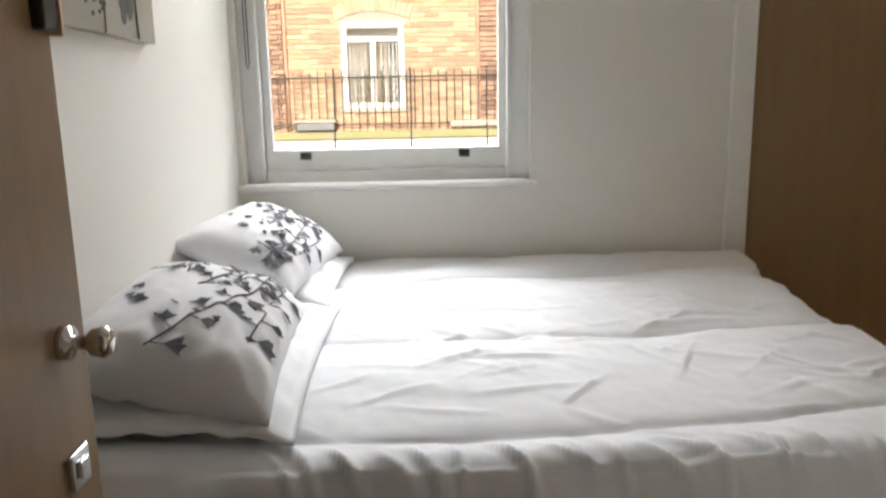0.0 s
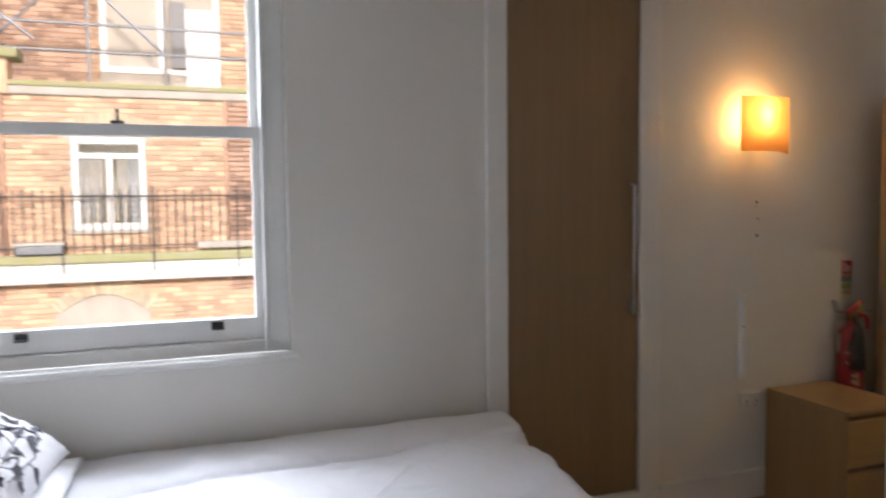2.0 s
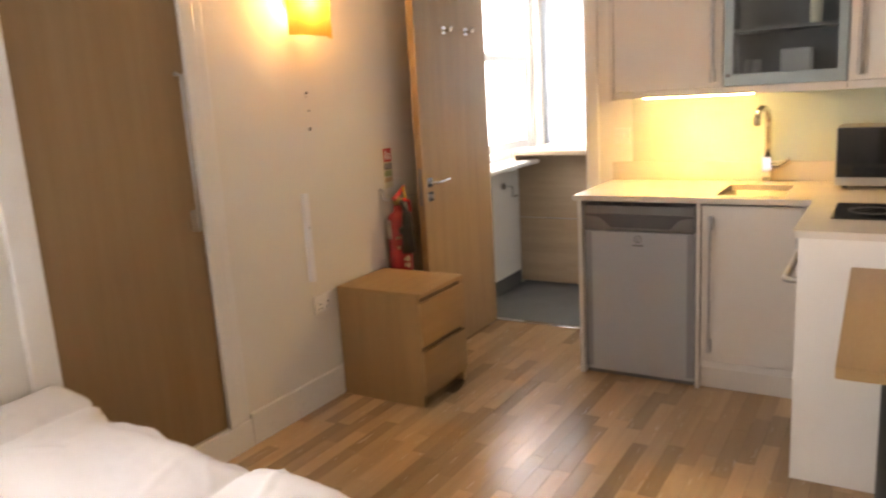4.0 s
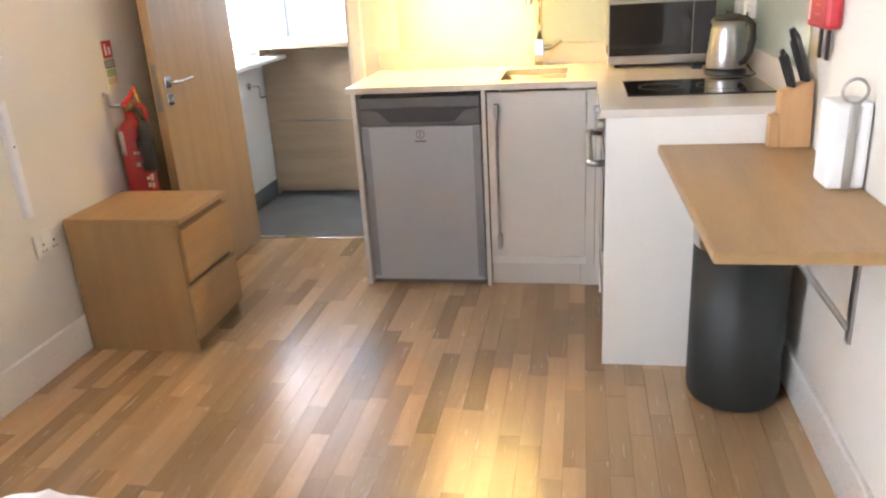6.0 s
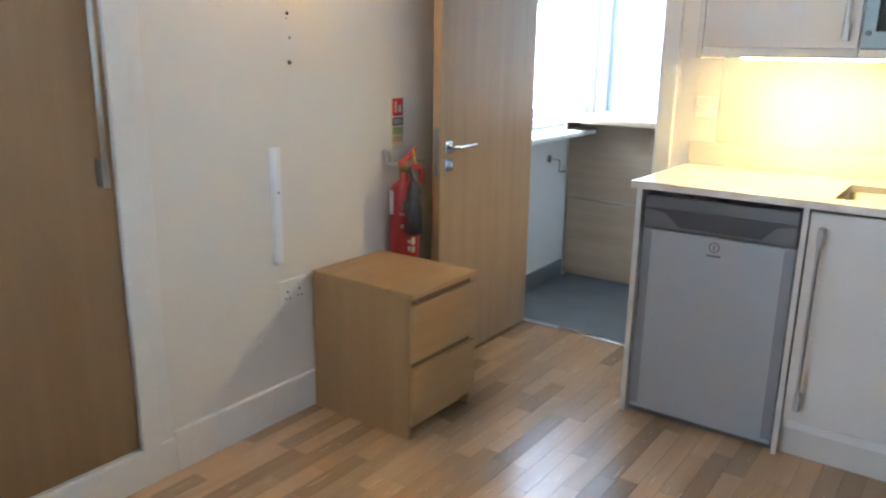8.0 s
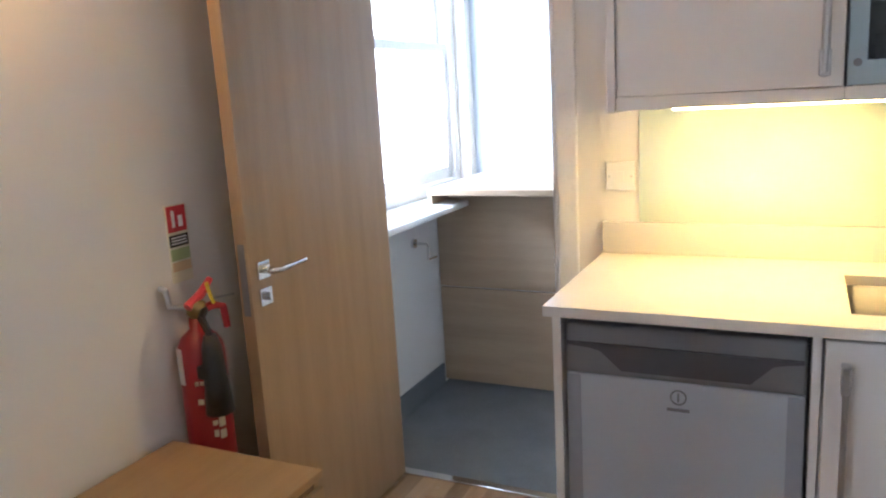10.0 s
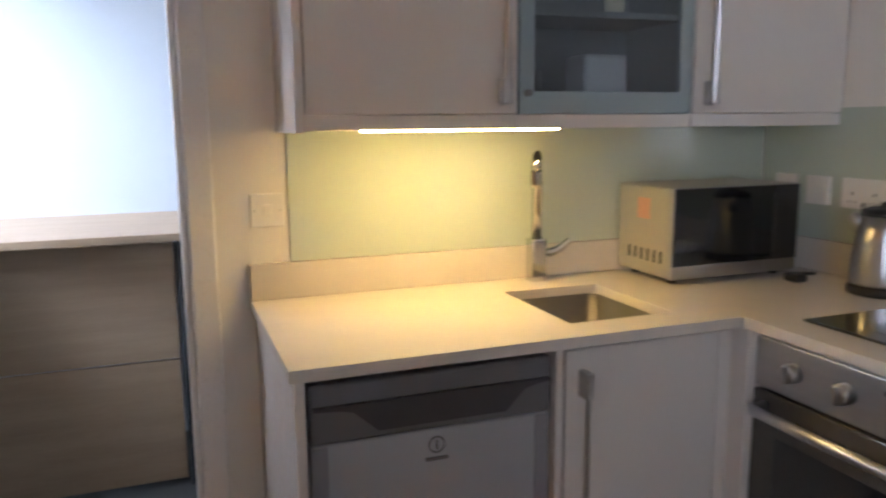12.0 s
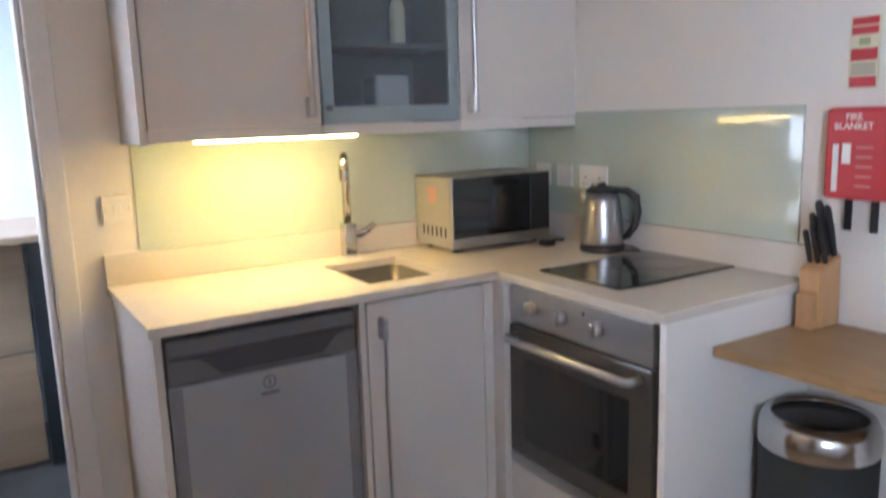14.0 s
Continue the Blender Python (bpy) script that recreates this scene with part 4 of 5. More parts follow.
# base run facing the room
pn = thing("end_panel", 4.7, -0.99, 0, "cream end panel beside the fridge", "panel")
box("panel", 4.43, XE - 0.001, -1.006, -0.985, 0, 0.884, UNIT, pn, 0.0015)
pn2 = thing("end_panel", 4.7, -1.55, 0, "cream panel between fridge and cupboard", "panel")
box("panel", 4.43, XE - 0.03, -1.566, -1.548, 0, 0.884, UNIT, pn2, 0.0015)

fr = thing("fridge", 4.72, -1.277, 0, "silver grey undercounter fridge with a dark grey top band", "fridge")
box("body", 4.49, 4.98, -1.545, -1.01, 0.02, 0.865, GREYPL, fr, 0.004)
EDGEB = material("mid_grey_trim", (0.27, 0.285, 0.31), 0.42, metal=0.2)
fd = box("door", 4.445, 4.487, -1.540, -1.014, 0.021, 0.735, SILVER, fr, 0.006)
box("edge_band", 4.4435, 4.447, -1.540, -1.505, 0.04, 0.73, EDGEB, fd, 0.001)
box("edge_band", 4.4435, 4.447, -1.049, -1.014, 0.04, 0.73, EDGEB, fd, 0.001)
box("top_band", 4.44, 4.487, -1.540, -1.014, 0.737, 0.862, GREYPL, fr, 0.006)
b = outline([(-1.475, 0.80), (-1.43, 0.755), (-1.15, 0.755), (-1.10, 0.80), (-1.075, 0.806), (-1.02, 0.81), (-1.02, 0.817), (-1.535, 0.817), (-1.535, 0.81), (-1.50, 0.806)], "x", 4.431, 4.441)
part("pull_lip", b, material("darker_grey_plastic", (0.06, 0.06, 0.065), 0.4), fr, "dark moulded pull grip")
box("badge", 4.4425, 4.4445, -1.11, -1.02, 0.833, 0.837, STEEL, fr, 0)
lg = bmesh.new()
tube([(4.444, -1.277 + 0.017 * math.cos(k / 20 * 6.28), 0.70 + 0.017 * math.sin(k / 20 * 6.28)) for k in range(21)], 0.002, 6, bm=lg)
boxm(4.442, 4.4455, -1.279, -1.275, 0.69, 0.71, 0, bm=lg)
boxm(4.442, 4.4455, -1.302, -1.252, 0.666, 0.673, 0, bm=lg)
part("badge", lg, GREYPL, fd, "small grey maker's mark")
box("foot_grille", 4.462, 4.49, -1.54, -1.014, 0.0, 0.02, GREYPL, fr, 0.002)

bc = thing("base_cabinet", 4.7, -1.78, 0, "cream gloss base cupboard under the sink", "cabinet")
box("body", 4.46, XE - 0.03, CY + 0.005, -1.568, 0.10, 0.73, CARC, bc, 0.002)
dd = box("door", 4.43, 4.452, CY + 0.04, -1.572, 0.145, 0.872, UNIT, bc, 0.003)
def bar_handle(parent, p0, p1, out, r_=0.006):
    a, b_, o = Vector(p0), Vector(p1), Vector(out)
    s_ = (b_ - a).normalized() * 0.02
    bm = tube([a, a + o * 0.8, a + o + s_ * 0.3, a + o + s_, b_ + o - s_, b_ + o - s_ * 0.3, b_ + o * 0.8, b_], r_, 10)
    for e_, w_ in ((a, 1), (b_, -1)):
        c_ = e_ + o * 0.55 + s_ * 1.2 * w_
        boxm(c_.x - 0.02, c_.x + 0.018, c_.y - r_ - 0.003, c_.y + r_ + 0.003, c_.z - 0.03, c_.z + 0.03, 0.003, bm=bm)
    return part("handle", bm, STEEL, parent, "long brushed steel bar handle with square ends")
bar_handle(dd, (4.43, -1.612, 0.20), (4.43, -1.612, 0.82), (-0.032, 0, 0))
box("filler", 4.431, 4.452, CY + 0.002, CY + 0.037, 0.10, 0.872, UNIT, bc, 0.001)
box("plinth", 4.47, 4.485, CY + 0.06, -1.568, 0, 0.135, UNIT, bc, 0.001)

ov = thing("oven", 4.06, -2.06, 0.285, "built-in stainless steel electric oven, closed", "oven")
OX0, OX1, OY = 3.785, 4.372, CY - 0.02
box("body", OX0 + 0.01, OX1 - 0.01, YS + 0.1, OY - 0.023, 0.29, 0.86, GREYPL, ov, 0.002)
box("control_panel", OX0, OX1, OY - 0.022, OY, 0.755, 0.872, STEEL, ov, 0.003)
for x in (4.26, 4.125, 3.98):
    kb = part("knob", disc(x, OY, 0.815, "y", 0.022, 0.026, 24, 0.003), STEEL, ov, "", True)
    box("grip", x - 0.004, x + 0.004, OY + 0.026, OY + 0.036, 0.795, 0.835, STEEL, kb, 0.002)
part("indicator", disc(4.035, OY, 0.845, "y", 0.005, 0.003, 10), BLACK, ov)
od = box("oven_door", OX0, OX1, OY - 0.02, OY + 0.003, 0.325, 0.748, material("smoked_glass", (0.075, 0.068, 0.058), 0.1, var=0.08, scale=3, fine=40, bump=0.0, coat=0.4), ov, 0.004, "dark glass oven door")
box("door_trim", OX0, OX1, OY - 0.018, OY + 0.004, 0.287, 0.322, STEEL, ov, 0.003)
part("door_handle", tube([(4.335, OY, 0.715), (4.335, OY + 0.04, 0.715), (4.32, OY + 0.05, 0.715), (3.84, OY + 0.05, 0.715), (3.825, OY + 0.04, 0.715), (3.825, OY, 0.715)], 0.012, 12), STEEL, od, "chunky steel bar handle", True)
box("window", 3.86, 4.30, OY + 0.003, OY + 0.0045, 0.385, 0.65, BLKGLASS, od, 0.001)
oc = thing("oven_housing", 4.06, -2.3, 0, "cream oven housing with end panel and plinth", "cabinet")
box("side_panel", PX + 0.006, PX + 0.028, YS + 0.001, CY - 0.018, 0, 0.884, CARC, oc, 0.0015)
box("side_panel", 4.376, 4.396, YS + 0.03, CY - 0.02, 0.0, 0.884, CARC, oc, 0.0015)
box("plinth", PX + 0.03, 4.46, CY - 0.065, CY - 0.05, 0, 0.145, UNIT, oc, 0.001)
box("filler_panel", PX + 0.03, 4.374, OY - 0.02, OY, 0.15, 0.283, UNIT, oc, 0.002)
box("kick_return", 4.462, 4.482, CY - 0.05, CY + 0.059, 0, 0.14, UNIT, oc, 0.001)
box("corner_post", 4.376, 4.452, CY - 0.019, CY + 0.001, 0.10, 0.884, UNIT, oc, 0.001)
box("top_rail", PX + 0.03, 4.374, CY - 0.06, CY - 0.03, 0.873, 0.884, CARC, oc, 0.001)

hb = thing("hob", 4.16, -2.36, 0.91, "black glass ceramic hob set in the worktop", "hob")
box("hob_glass", 3.975, 4.315, -2.605, -2.115, 0.9105, 0.917, BLKGLASS, hb, 0.002)
for x, y, r_ in ((4.145, -2.24, 0.075), (4.145, -2.46, 0.095)):
    bm = bmesh.new()
    tube([(x + r_ * math.cos(k / 32 * 6.2832), y + r_ * math.sin(k / 32 * 6.2832), 0.9168) for k in range(33)], 0.0012, 5, bm=bm)
    part("cooking_ring", bm, GREYPL, hb)

# wall cupboards
uz0, uz1, ux = 1.38, 2.13, 4.72
def wall_unit(y0, y1, label, glazed=False, hy=None):
    e = thing("wall_cabinet", 4.86, (y0 + y1) / 2, 1.345, label, "cabinet", "kitchen wall cupboards")
    bm = bmesh.new()
    boxm(ux + 0.022, XE - 0.001, y0, y0 + 0.016, uz0 - 0.03, uz1 + 0.02, 0.001, bm=bm)
    boxm(ux + 0.022, XE - 0.001, y1 - 0.016, y1, uz0 - 0.03, uz1 + 0.02, 0.001, bm=bm)
    boxm(ux + 0.022, XE - 0.001, y0 + 0.016, y1 - 0.016, uz0, uz0 + 0.016, 0, bm=bm)
    boxm(ux + 0.022, XE - 0.001, y0 + 0.016, y1 - 0.016, uz1, uz1 + 0.016, 0, bm=bm)
    boxm(XE - 0.012, XE - 0.001, y0 + 0.016, y1 - 0.016, uz0 + 0.016, uz1, 0, bm=bm)
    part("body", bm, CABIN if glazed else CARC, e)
    box("pelmet", ux + 0.004, ux + 0.021, y0, y1, uz0 - 0.035, uz0 - 0.002, UNIT, e, 0.001)
    box("cornice", ux + 0.002, ux + 0.021, y0, y1, uz1 + 0.002, uz1 + 0.022, UNIT, e, 0.001)
    if glazed:
        f = 0.042
        bm = ring(ux, ux + 0.02, (y0 + 0.002, uz0, y1 - 0.002, uz1), (y0 + f, uz0 + 0.055, y1 - f, uz1 - 0.055), "x")
        dr_ = part("door", bm, FROSTF, e, "blue-grey framed glass door")
        box("pane", ux + 0.008, ux + 0.012, y0 + f, y1 - f, uz0 + 0.055, uz1 - 0.055, CUPGLASS, dr_, 0).visible_shadow = False
        part("knob", disc(ux, y1 - 0.022, uz0 + 0.05, "x", 0.009, -0.014, 14), GREYPL, dr_)
        for z in (1.62, 1.87):
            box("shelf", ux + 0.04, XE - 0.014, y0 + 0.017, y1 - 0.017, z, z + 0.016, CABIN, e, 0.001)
    else:
        dr_ = box("door", ux, ux + 0.02, y0 + 0.002, y1 - 0.002, uz0, uz1, UNIT, e, 0.003)
        bar_handle(dr_, (ux, hy, 1.41), (ux, hy, 2.08), (-0.032, 0, 0), 0.009)
    return e
wall_unit(-1.594, -1.078, "cream gloss wall cupboard with a long bar handle", hy=-1.553)
wall_unit(-2.104, -1.596, "wall cupboard with a blue-grey framed glass door", True)
wall_unit(-2.634, -2.106, "cream gloss wall cupboard in the corner", hy=-2.15)
fl = thing("end_panel", 4.87, -1.065, 1.34, "cream end panel of the wall cupboards", "panel")
box("panel", ux, XE - 0.001, -1.077, -1.056, 1.34, 2.142, UNIT, fl, 0.002)
led = thing("under_cabinet_light", 4.80, -1.6, 1.345, "lit warm under-cupboard strip light", "lamp")
box("housing", 4.745, 4.785, -1.74, -1.20, 1.346, 1.379, WHITEPL, led, 0.002)
prof = [(4.765 + 0.019 * math.cos(k / 10 * math.pi), 1.3492 - 0.0088 * math.sin(k / 10 * math.pi)) for k in range(11)]
bm = bmesh.new()
ends = [[bm.verts.new((x, y, z)) for x, z in prof] for y in (-1.725, -1.215)]
for k in range(10):
    bm.faces.new((ends[0][k], ends[0][k + 1], ends[1][k + 1], ends[1][k]))
bm.faces.new(ends[0])
bm.faces.new(ends[1])
part("diffuser", bm, LED, led, "glowing yellow half-round diffuser")
# things behind the glass
jug = thing("crockery_box", 4.86, -1.88, 1.391, "white square crockery stack in the cupboard", "crockery")
b = boxm(4.80, 4.91, -1.955, -1.825, 1.397, 1.535, 0.012)
# white ware greyed in its colour, as dimmed by the door glass
part("crockery", b, material("grey_white_crockery", (0.5, 0.5, 0.5), 0.4), jug)
btl = thing("bottle", 4.88, -1.96, 1.636, "pale bottle with a dark cap in the cupboard", "bottle")
part("bottle_body", lathe([(0.024, 1.636), (0.026, 1.66), (0.026, 1.76), (0.017, 1.79)], 4.88, -1.96, 20), CREAM, btl, "", True)
part("cap", lathe([(0.024, 1.79), (0.03, 1.81), (0.03, 1.845), (0.02, 1.855)], 4.88, -1.96, 16), BLACK, btl)
tin = thing("tin", 4.88, -1.70, 1.391, "dark tin standing in the cupboard", "tin")
part("can", lathe([(0.036, 1.391), (0.037, 1.395), (0.037, 1.49), (0.035, 1.494)], 4.88, -1.70, 20), GREYPL, tin, "", True)

# switch, sockets
sw = thing("light_switch", 5.015, -1.025, 1.107, "cream square fused switch on the wall", "switch")
box("face_plate", XE - 0.011, XE - 0.001, -1.068, -0.982, 1.10, 1.186, WHITEPL, sw, 0.002)
box("rocker", XE - 0.015, XE - 0.011, -1.036, -1.014, 1.13, 1.158, WHITEPL, sw, 0.001)
part("screw", disc(XE - 0.011, -0.992, 1.143, "x", 0.003, -0.001, 8), STEEL, sw)
part("screw", disc(XE - 0.011, -1.058, 1.143, "x", 0.003, -0.001, 8), STEEL, sw)
for x0, x1 in ((4.545, 4.69), (4.735, 4.82), (4.86, 4.945)):
    s = thing("socket", (x0 + x1) / 2, YS + 0.012, 1.11, "white double socket on the splashback" if x1 - x0 > 0.1 else "white single switch plate on the splashback", "socket")
    box("face_plate", x0, x1, YS + 0.009, YS + 0.019, 1.11, 1.195, WHITEPL, s, 0.002)
    for x in ((x0 + 0.036, x1 - 0.036) if x1 - x0 > 0.1 else ((x0 + x1) / 2,)):
        box("rocker", x - 0.006, x + 0.006, YS + 0.019, YS + 0.022, 1.165, 1.183, WHITEPL, s, 0.001)
        if x1 - x0 > 0.1:
            b = boxm(x - 0.003, x + 0.003, YS + 0.0185, YS + 0.0195, 1.148, 1.156, 0)
            boxm(x - 0.012, x - 0.007, YS + 0.0185, YS + 0.0195, 1.126, 1.131, 0, bm=b)
            boxm(x + 0.007, x + 0.012, YS + 0.0185, YS + 0.0195, 1.126, 1.131, 0, bm=b)
            part("pin_holes", b, BLACK, s)

# microwave
mw = thing("microwave", 4.86, -2.29, 0.91, "silver microwave with a dark glass door", "microwave")
MX0, MX1, MY0, MY1 = 4.735, 4.996, -2.515, -2.072
box("case", MX0 + 0.02, MX1, MY0, MY1, 0.925, 1.18, material("microwave_silver", (0.5, 0.48, 0.42), 0.4, metal=0.5, var=0.03), mw, 0.006)
box("front_frame", MX0 + 0.004, MX0 + 0.02, MY0, MY1, 0.925, 1.18, STEEL, mw, 0.004)
box("door_glass", MX0, MX0 + 0.006, MY0 + 0.095, MY1 - 0.004, 0.962, 1.178, BLKGLASS, mw, 0.002, "dark glass door")
box("control_panel", MX0, MX0 + 0.006, MY0 + 0.004, MY0 + 0.092, 0.962, 1.178, BLACK, mw, 0.002)
for k in range(6):
    box("vent_slot", 4.78 + k * 0.03, 4.79 + k * 0.03, MY1 - 0.001, MY1 + 0.0015, 0.965, 1.0, BLACK, mw, 0)
box("sticker", 4.84, 4.90, MY1 - 0.0005, MY1 + 0.001, 1.085, 1.145, material("pink_sticker", (0.75, 0.42, 0.3), 0.6), mw, 0)
for x in (MX0 + 0.05, MX1 - 0.04):
    for y in (MY0 + 0.04, MY1 - 0.04):
        part("foot", lathe([(0.012, 0.91), (0.014, 0.926)], x, y, 10), BLACK, mw)

# kettle
KX, KY = 4.455, -2.515
kt = thing("kettle", KX, KY, 0.91, "brushed steel cordless kettle with black handle", "kettle")
part("base", lathe([(0.075, 0.911), (0.078, 0.915), (0.078, 0.93), (0.07, 0.936)], KX, KY, 32), BLACK, kt, "black power base", True)
part("jug", lathe([(0.072, 0.937), (0.074, 0.945), (0.072, 1.0), (0.063, 1.08), (0.055, 1.115)], KX, KY, 36), STEEL, kt, "", True)
part("lid", lathe([(0.056, 1.115), (0.055, 1.128), (0.04, 1.137), (0.015, 1.14), (0.012, 1.15)], KX, KY, 28), BLACK, kt, "black lid", True)
hd = Vector((-0.80, -0.6, 0))
pts = [Vector((KX, KY, 0)) + hd * r_ + Vector((0, 0, z)) for r_, z in ((0.045, 1.125), (0.085, 1.122), (0.115, 1.10), (0.122, 1.05), (0.112, 1.0), (0.088, 0.965), (0.066, 0.955))]
part("handle", tube(pts, [0.012, 0.013, 0.014, 0.014, 0.013, 0.012, 0.010], 12), BLACK, kt, "black plastic loop handle", True)
part("spout", tube([Vector((KX, KY, 1.085)) - hd * 0.05, Vector((KX, KY, 1.115)) - hd * 0.078], [0.02, 0.012], 10), STEEL, kt, "", True)
part("flex", tube([(KX - 0.07, KY - 0.03, 0.916), (KX - 0.11, KY - 0.07, 0.916), (KX - 0.05, KY - 0.105, 0.916), (KX + 0.03, KY - 0.105, 0.918), (4.60, -2.60, 0.95), (4.605, YS + 0.03, 1.13)], 0.004, 8), BLACK, kt, "black kettle flex")
pg = thing("plug", 4.655, -2.43, 0.912, "black mains plug lying on the worktop", "plug")
b = boxm(4.63, 4.68, -2.455, -2.41, 0.911, 0.935, 0.008)
join(b, tube([(4.655, -2.43, 0.93), (4.69, -2.46, 0.925), (4.70, -2.55, 0.916)], 0.005, 8))
part("plug_body", b, BLACK, pg)

# folding table board on the wall, with a bracket
tb = thing("table", 3.25, -2.45, 0.76, "oak veneered wall table on folding brackets", "table")
bm = outline([(3.732, -2.20), (3.732, YS + 0.002), (2.765, YS + 0.002), (2.765, -2.222)], "z", 0.77, 0.797)
bmesh.ops.bevel(bm, geom=bm.edges[:], offset=0.003, segments=2, affect="EDGES")
part("tabletop", bm, OAKH, tb)
for x in (3.17,):
    b = boxm(x - 0.015, x + 0.015, YS + 0.001, YS + 0.01, 0.40, 0.768, 0.002)
    boxm(x - 0.015, x + 0.015, YS + 0.01, YS + 0.25, 0.755, 0.769, 0.002, bm=b)
    join(b, tube([(x, YS + 0.01, 0.44), (x, YS + 0.24, 0.755)], 0.009, 8))
    part("bracket", b, STEEL, tb, "grey steel folding bracket")

KZ = 0.7975
kn = thing("knife_block", 3.69, -2.58, KZ, "pale wooden knife block with black handled knives", "knife block")
b = outline([(-2.632, KZ), (-2.545, KZ), (-2.535, KZ + 0.16), (-2.625, KZ + 0.20)], "x", 3.656, 3.722)
bmesh.ops.bevel(b, geom=b.edges[:], offset=0.004, segments=2, affect="EDGES")
part("block", b, BLOCKW, kn)
part("block_step", outline([(-2.543, KZ), (-2.515, KZ), (-2.515, KZ + 0.09), (-2.538, KZ + 0.10)], "x", 3.666, 3.712), BLOCKW, kn)
for x, y, z, L_, r_ in ((3.668, -2.612, 0.172, 0.13, 0.010), (3.688, -2.61, 0.172, 0.14, 0.011), (3.71, -2.608, 0.17, 0.11, 0.010), (3.67, -2.575, 0.158, 0.09, 0.008), (3.69, -2.572, 0.158, 0.10, 0.008), (3.71, -2.57, 0.155, 0.085, 0.008)):
    z += KZ + 0.015
    L_ *= 1.15
    part("knife_handle", tube([(x, y, z), (x, y + 0.16 * L_, z + 0.48 * L_), (x, y + 0.31 * L_, z + 0.9 * L_), (x, y + 0.34 * L_, z + 0.97 * L_)], [r_ * 0.8, r_, r_, r_ * 0.7], 8), BLACK, kn)
kr = thing("paper_roll_holder", 3.26, -2.58, KZ, "white upright holder with a steel ring", "holder")
part("holder_box", boxm(3.20, 3.31, -2.634, -2.545, KZ + 0.0005, KZ + 0.21, 0.01), PAPER, kr)
box("edge_strip", 3.192, 3.20, -2.60, -2.58, KZ + 0.001, KZ + 0.21, STEEL, kr, 0.002)
part("ring", tube([(3.21, -2.59 + 0.028 * math.cos(k / 18 * 6.28), KZ + 0.236 + 0.028 * math.sin(k / 18 * 6.28)) for k in range(19)], 0.004, 6), STEEL, kr)

# pedal bin
bx, by = 3.59, -2.452
bn = thing("bin", bx, by, 0, "black round bin with a steel collar under the table", "bin")
part("bin_body", lathe([(0.135, 0.0), (0.14, 0.01), (0.145, 0.03), (0.145, 0.52)], bx, by, 40), material("satin_black_steel", (0.03, 0.035, 0.035), 0.5, metal=0.2), bn, "", True)
part("collar", lathe([(0.147, 0.52), (0.149, 0.53), (0.147, 0.575), (0.135, 0.60), (0.118, 0.605), (0.115, 0.595)], bx, by, 40, capped=False), material("polished_steel", (0.6, 0.6, 0.6), 0.2, metal=1.0, var=0.05, bump=0.0), bn, "polished steel collar", True)
part("flap", lathe([(0.118, 0.588), (0.112, 0.592), (0.05, 0.597), (0.004, 0.598)], bx, by, 32), BLACK, bn, "black swing flap", True)

# fire action sign, fire blanket, knives
s2 = thing("fire_sign", 3.64, YS, 1.43, "red and cream fire action notice on the wall", "sign")
box("backing", 3.597, 3.675, YS + 0.001, YS + 0.004, 1.43, 1.615, CREAM, s2, 0.0005)
for z0, z1 in ((1.592, 1.611), (1.568, 1.588), (1.503, 1.533), (1.436, 1.462)):
    box("red_band", 3.602, 3.670, YS + 0.004, YS + 0.0055, z0, z1, REDPL, s2, 0)
box("green_mark", 3.622, 3.65, YS + 0.004, YS + 0.0055, 1.541, 1.560, GRN, s2, 0)
for z in (1.470, 1.480, 1.490):
    box("text_bar", 3.606, 3.666, YS + 0.004, YS + 0.005, z, z + 0.004, GREYPL, s2, 0)
fbk = thing("fire_blanket", 3.62, YS, 1.14, "red wall box holding a fire blanket", "fire blanket")
box("case", 3.52, 3.705, YS + 0.001, YS + 0.045, 1.145, 1.385, REDPL, fbk, 0.012)
mtxt = Matrix.Translation((3.628, YS + 0.0455, 1.348)) @ pose(0, 0, 0, 90, 0, 180)
text("lettering", "FIRE\nBLANKET", mtxt, 0.024, PAPER, fbk)
box("label_strip", 3.664, 3.680, YS + 0.0452, YS + 0.046, 1.165, 1.29, PAPER, fbk, 0)
box("label_picture", 3.632, 3.655, YS + 0.0452, YS + 0.046, 1.24, 1.292, PAPER, fbk, 0)
FAINT = material("faint_print", (0.62, 0.25, 0.25), 0.5)
for z in (1.18, 1.205, 1.23, 1.255, 1.28):
    box("text_bar", 3.575, 3.618, YS + 0.0452, YS + 0.0458, z, z + 0.005, FAINT, fbk, 0)
for x in (3.575, 3.645):
    part("pull_tab", boxm(x - 0.010, x + 0.010, YS + 0.012, YS + 0.02, 1.06, 1.15, 0.003), BLACK, fbk, "black pull tab")

# ventilator and trunking over the cupboards
vt = thing("extractor_fan", 5.01, -2.33, 2.2, "white extractor fan with a dark round grille", "fan")
box("frame", XE - 0.03, XE - 0.001, -2.43, -2.23, 2.19, 2.40, WHITEPL, vt, 0.006)
part("grille", disc(XE - 0.03, -2.33, 2.295, "x", 0.085, -0.012, 28, 0.003), GREYPL, vt, "dark round grille", True)
for r_ in (0.03, 0.055):
    part("ring", tube([(XE - 0.0425, -2.33 + r_ * math.cos(k / 24 * 6.2832), 2.295 + r_ * math.sin(k / 24 * 6.2832)) for k in range(25)], 0.003, 5), BLACK, vt)
part("hub", disc(XE - 0.042, -2.33, 2.295, "x", 0.014, -0.004, 12), STEEL, vt)
bxv = thing("boxing", 4.9, -2.55, 2.4, "white boxed-in pipe run over the cupboards", "boxing")
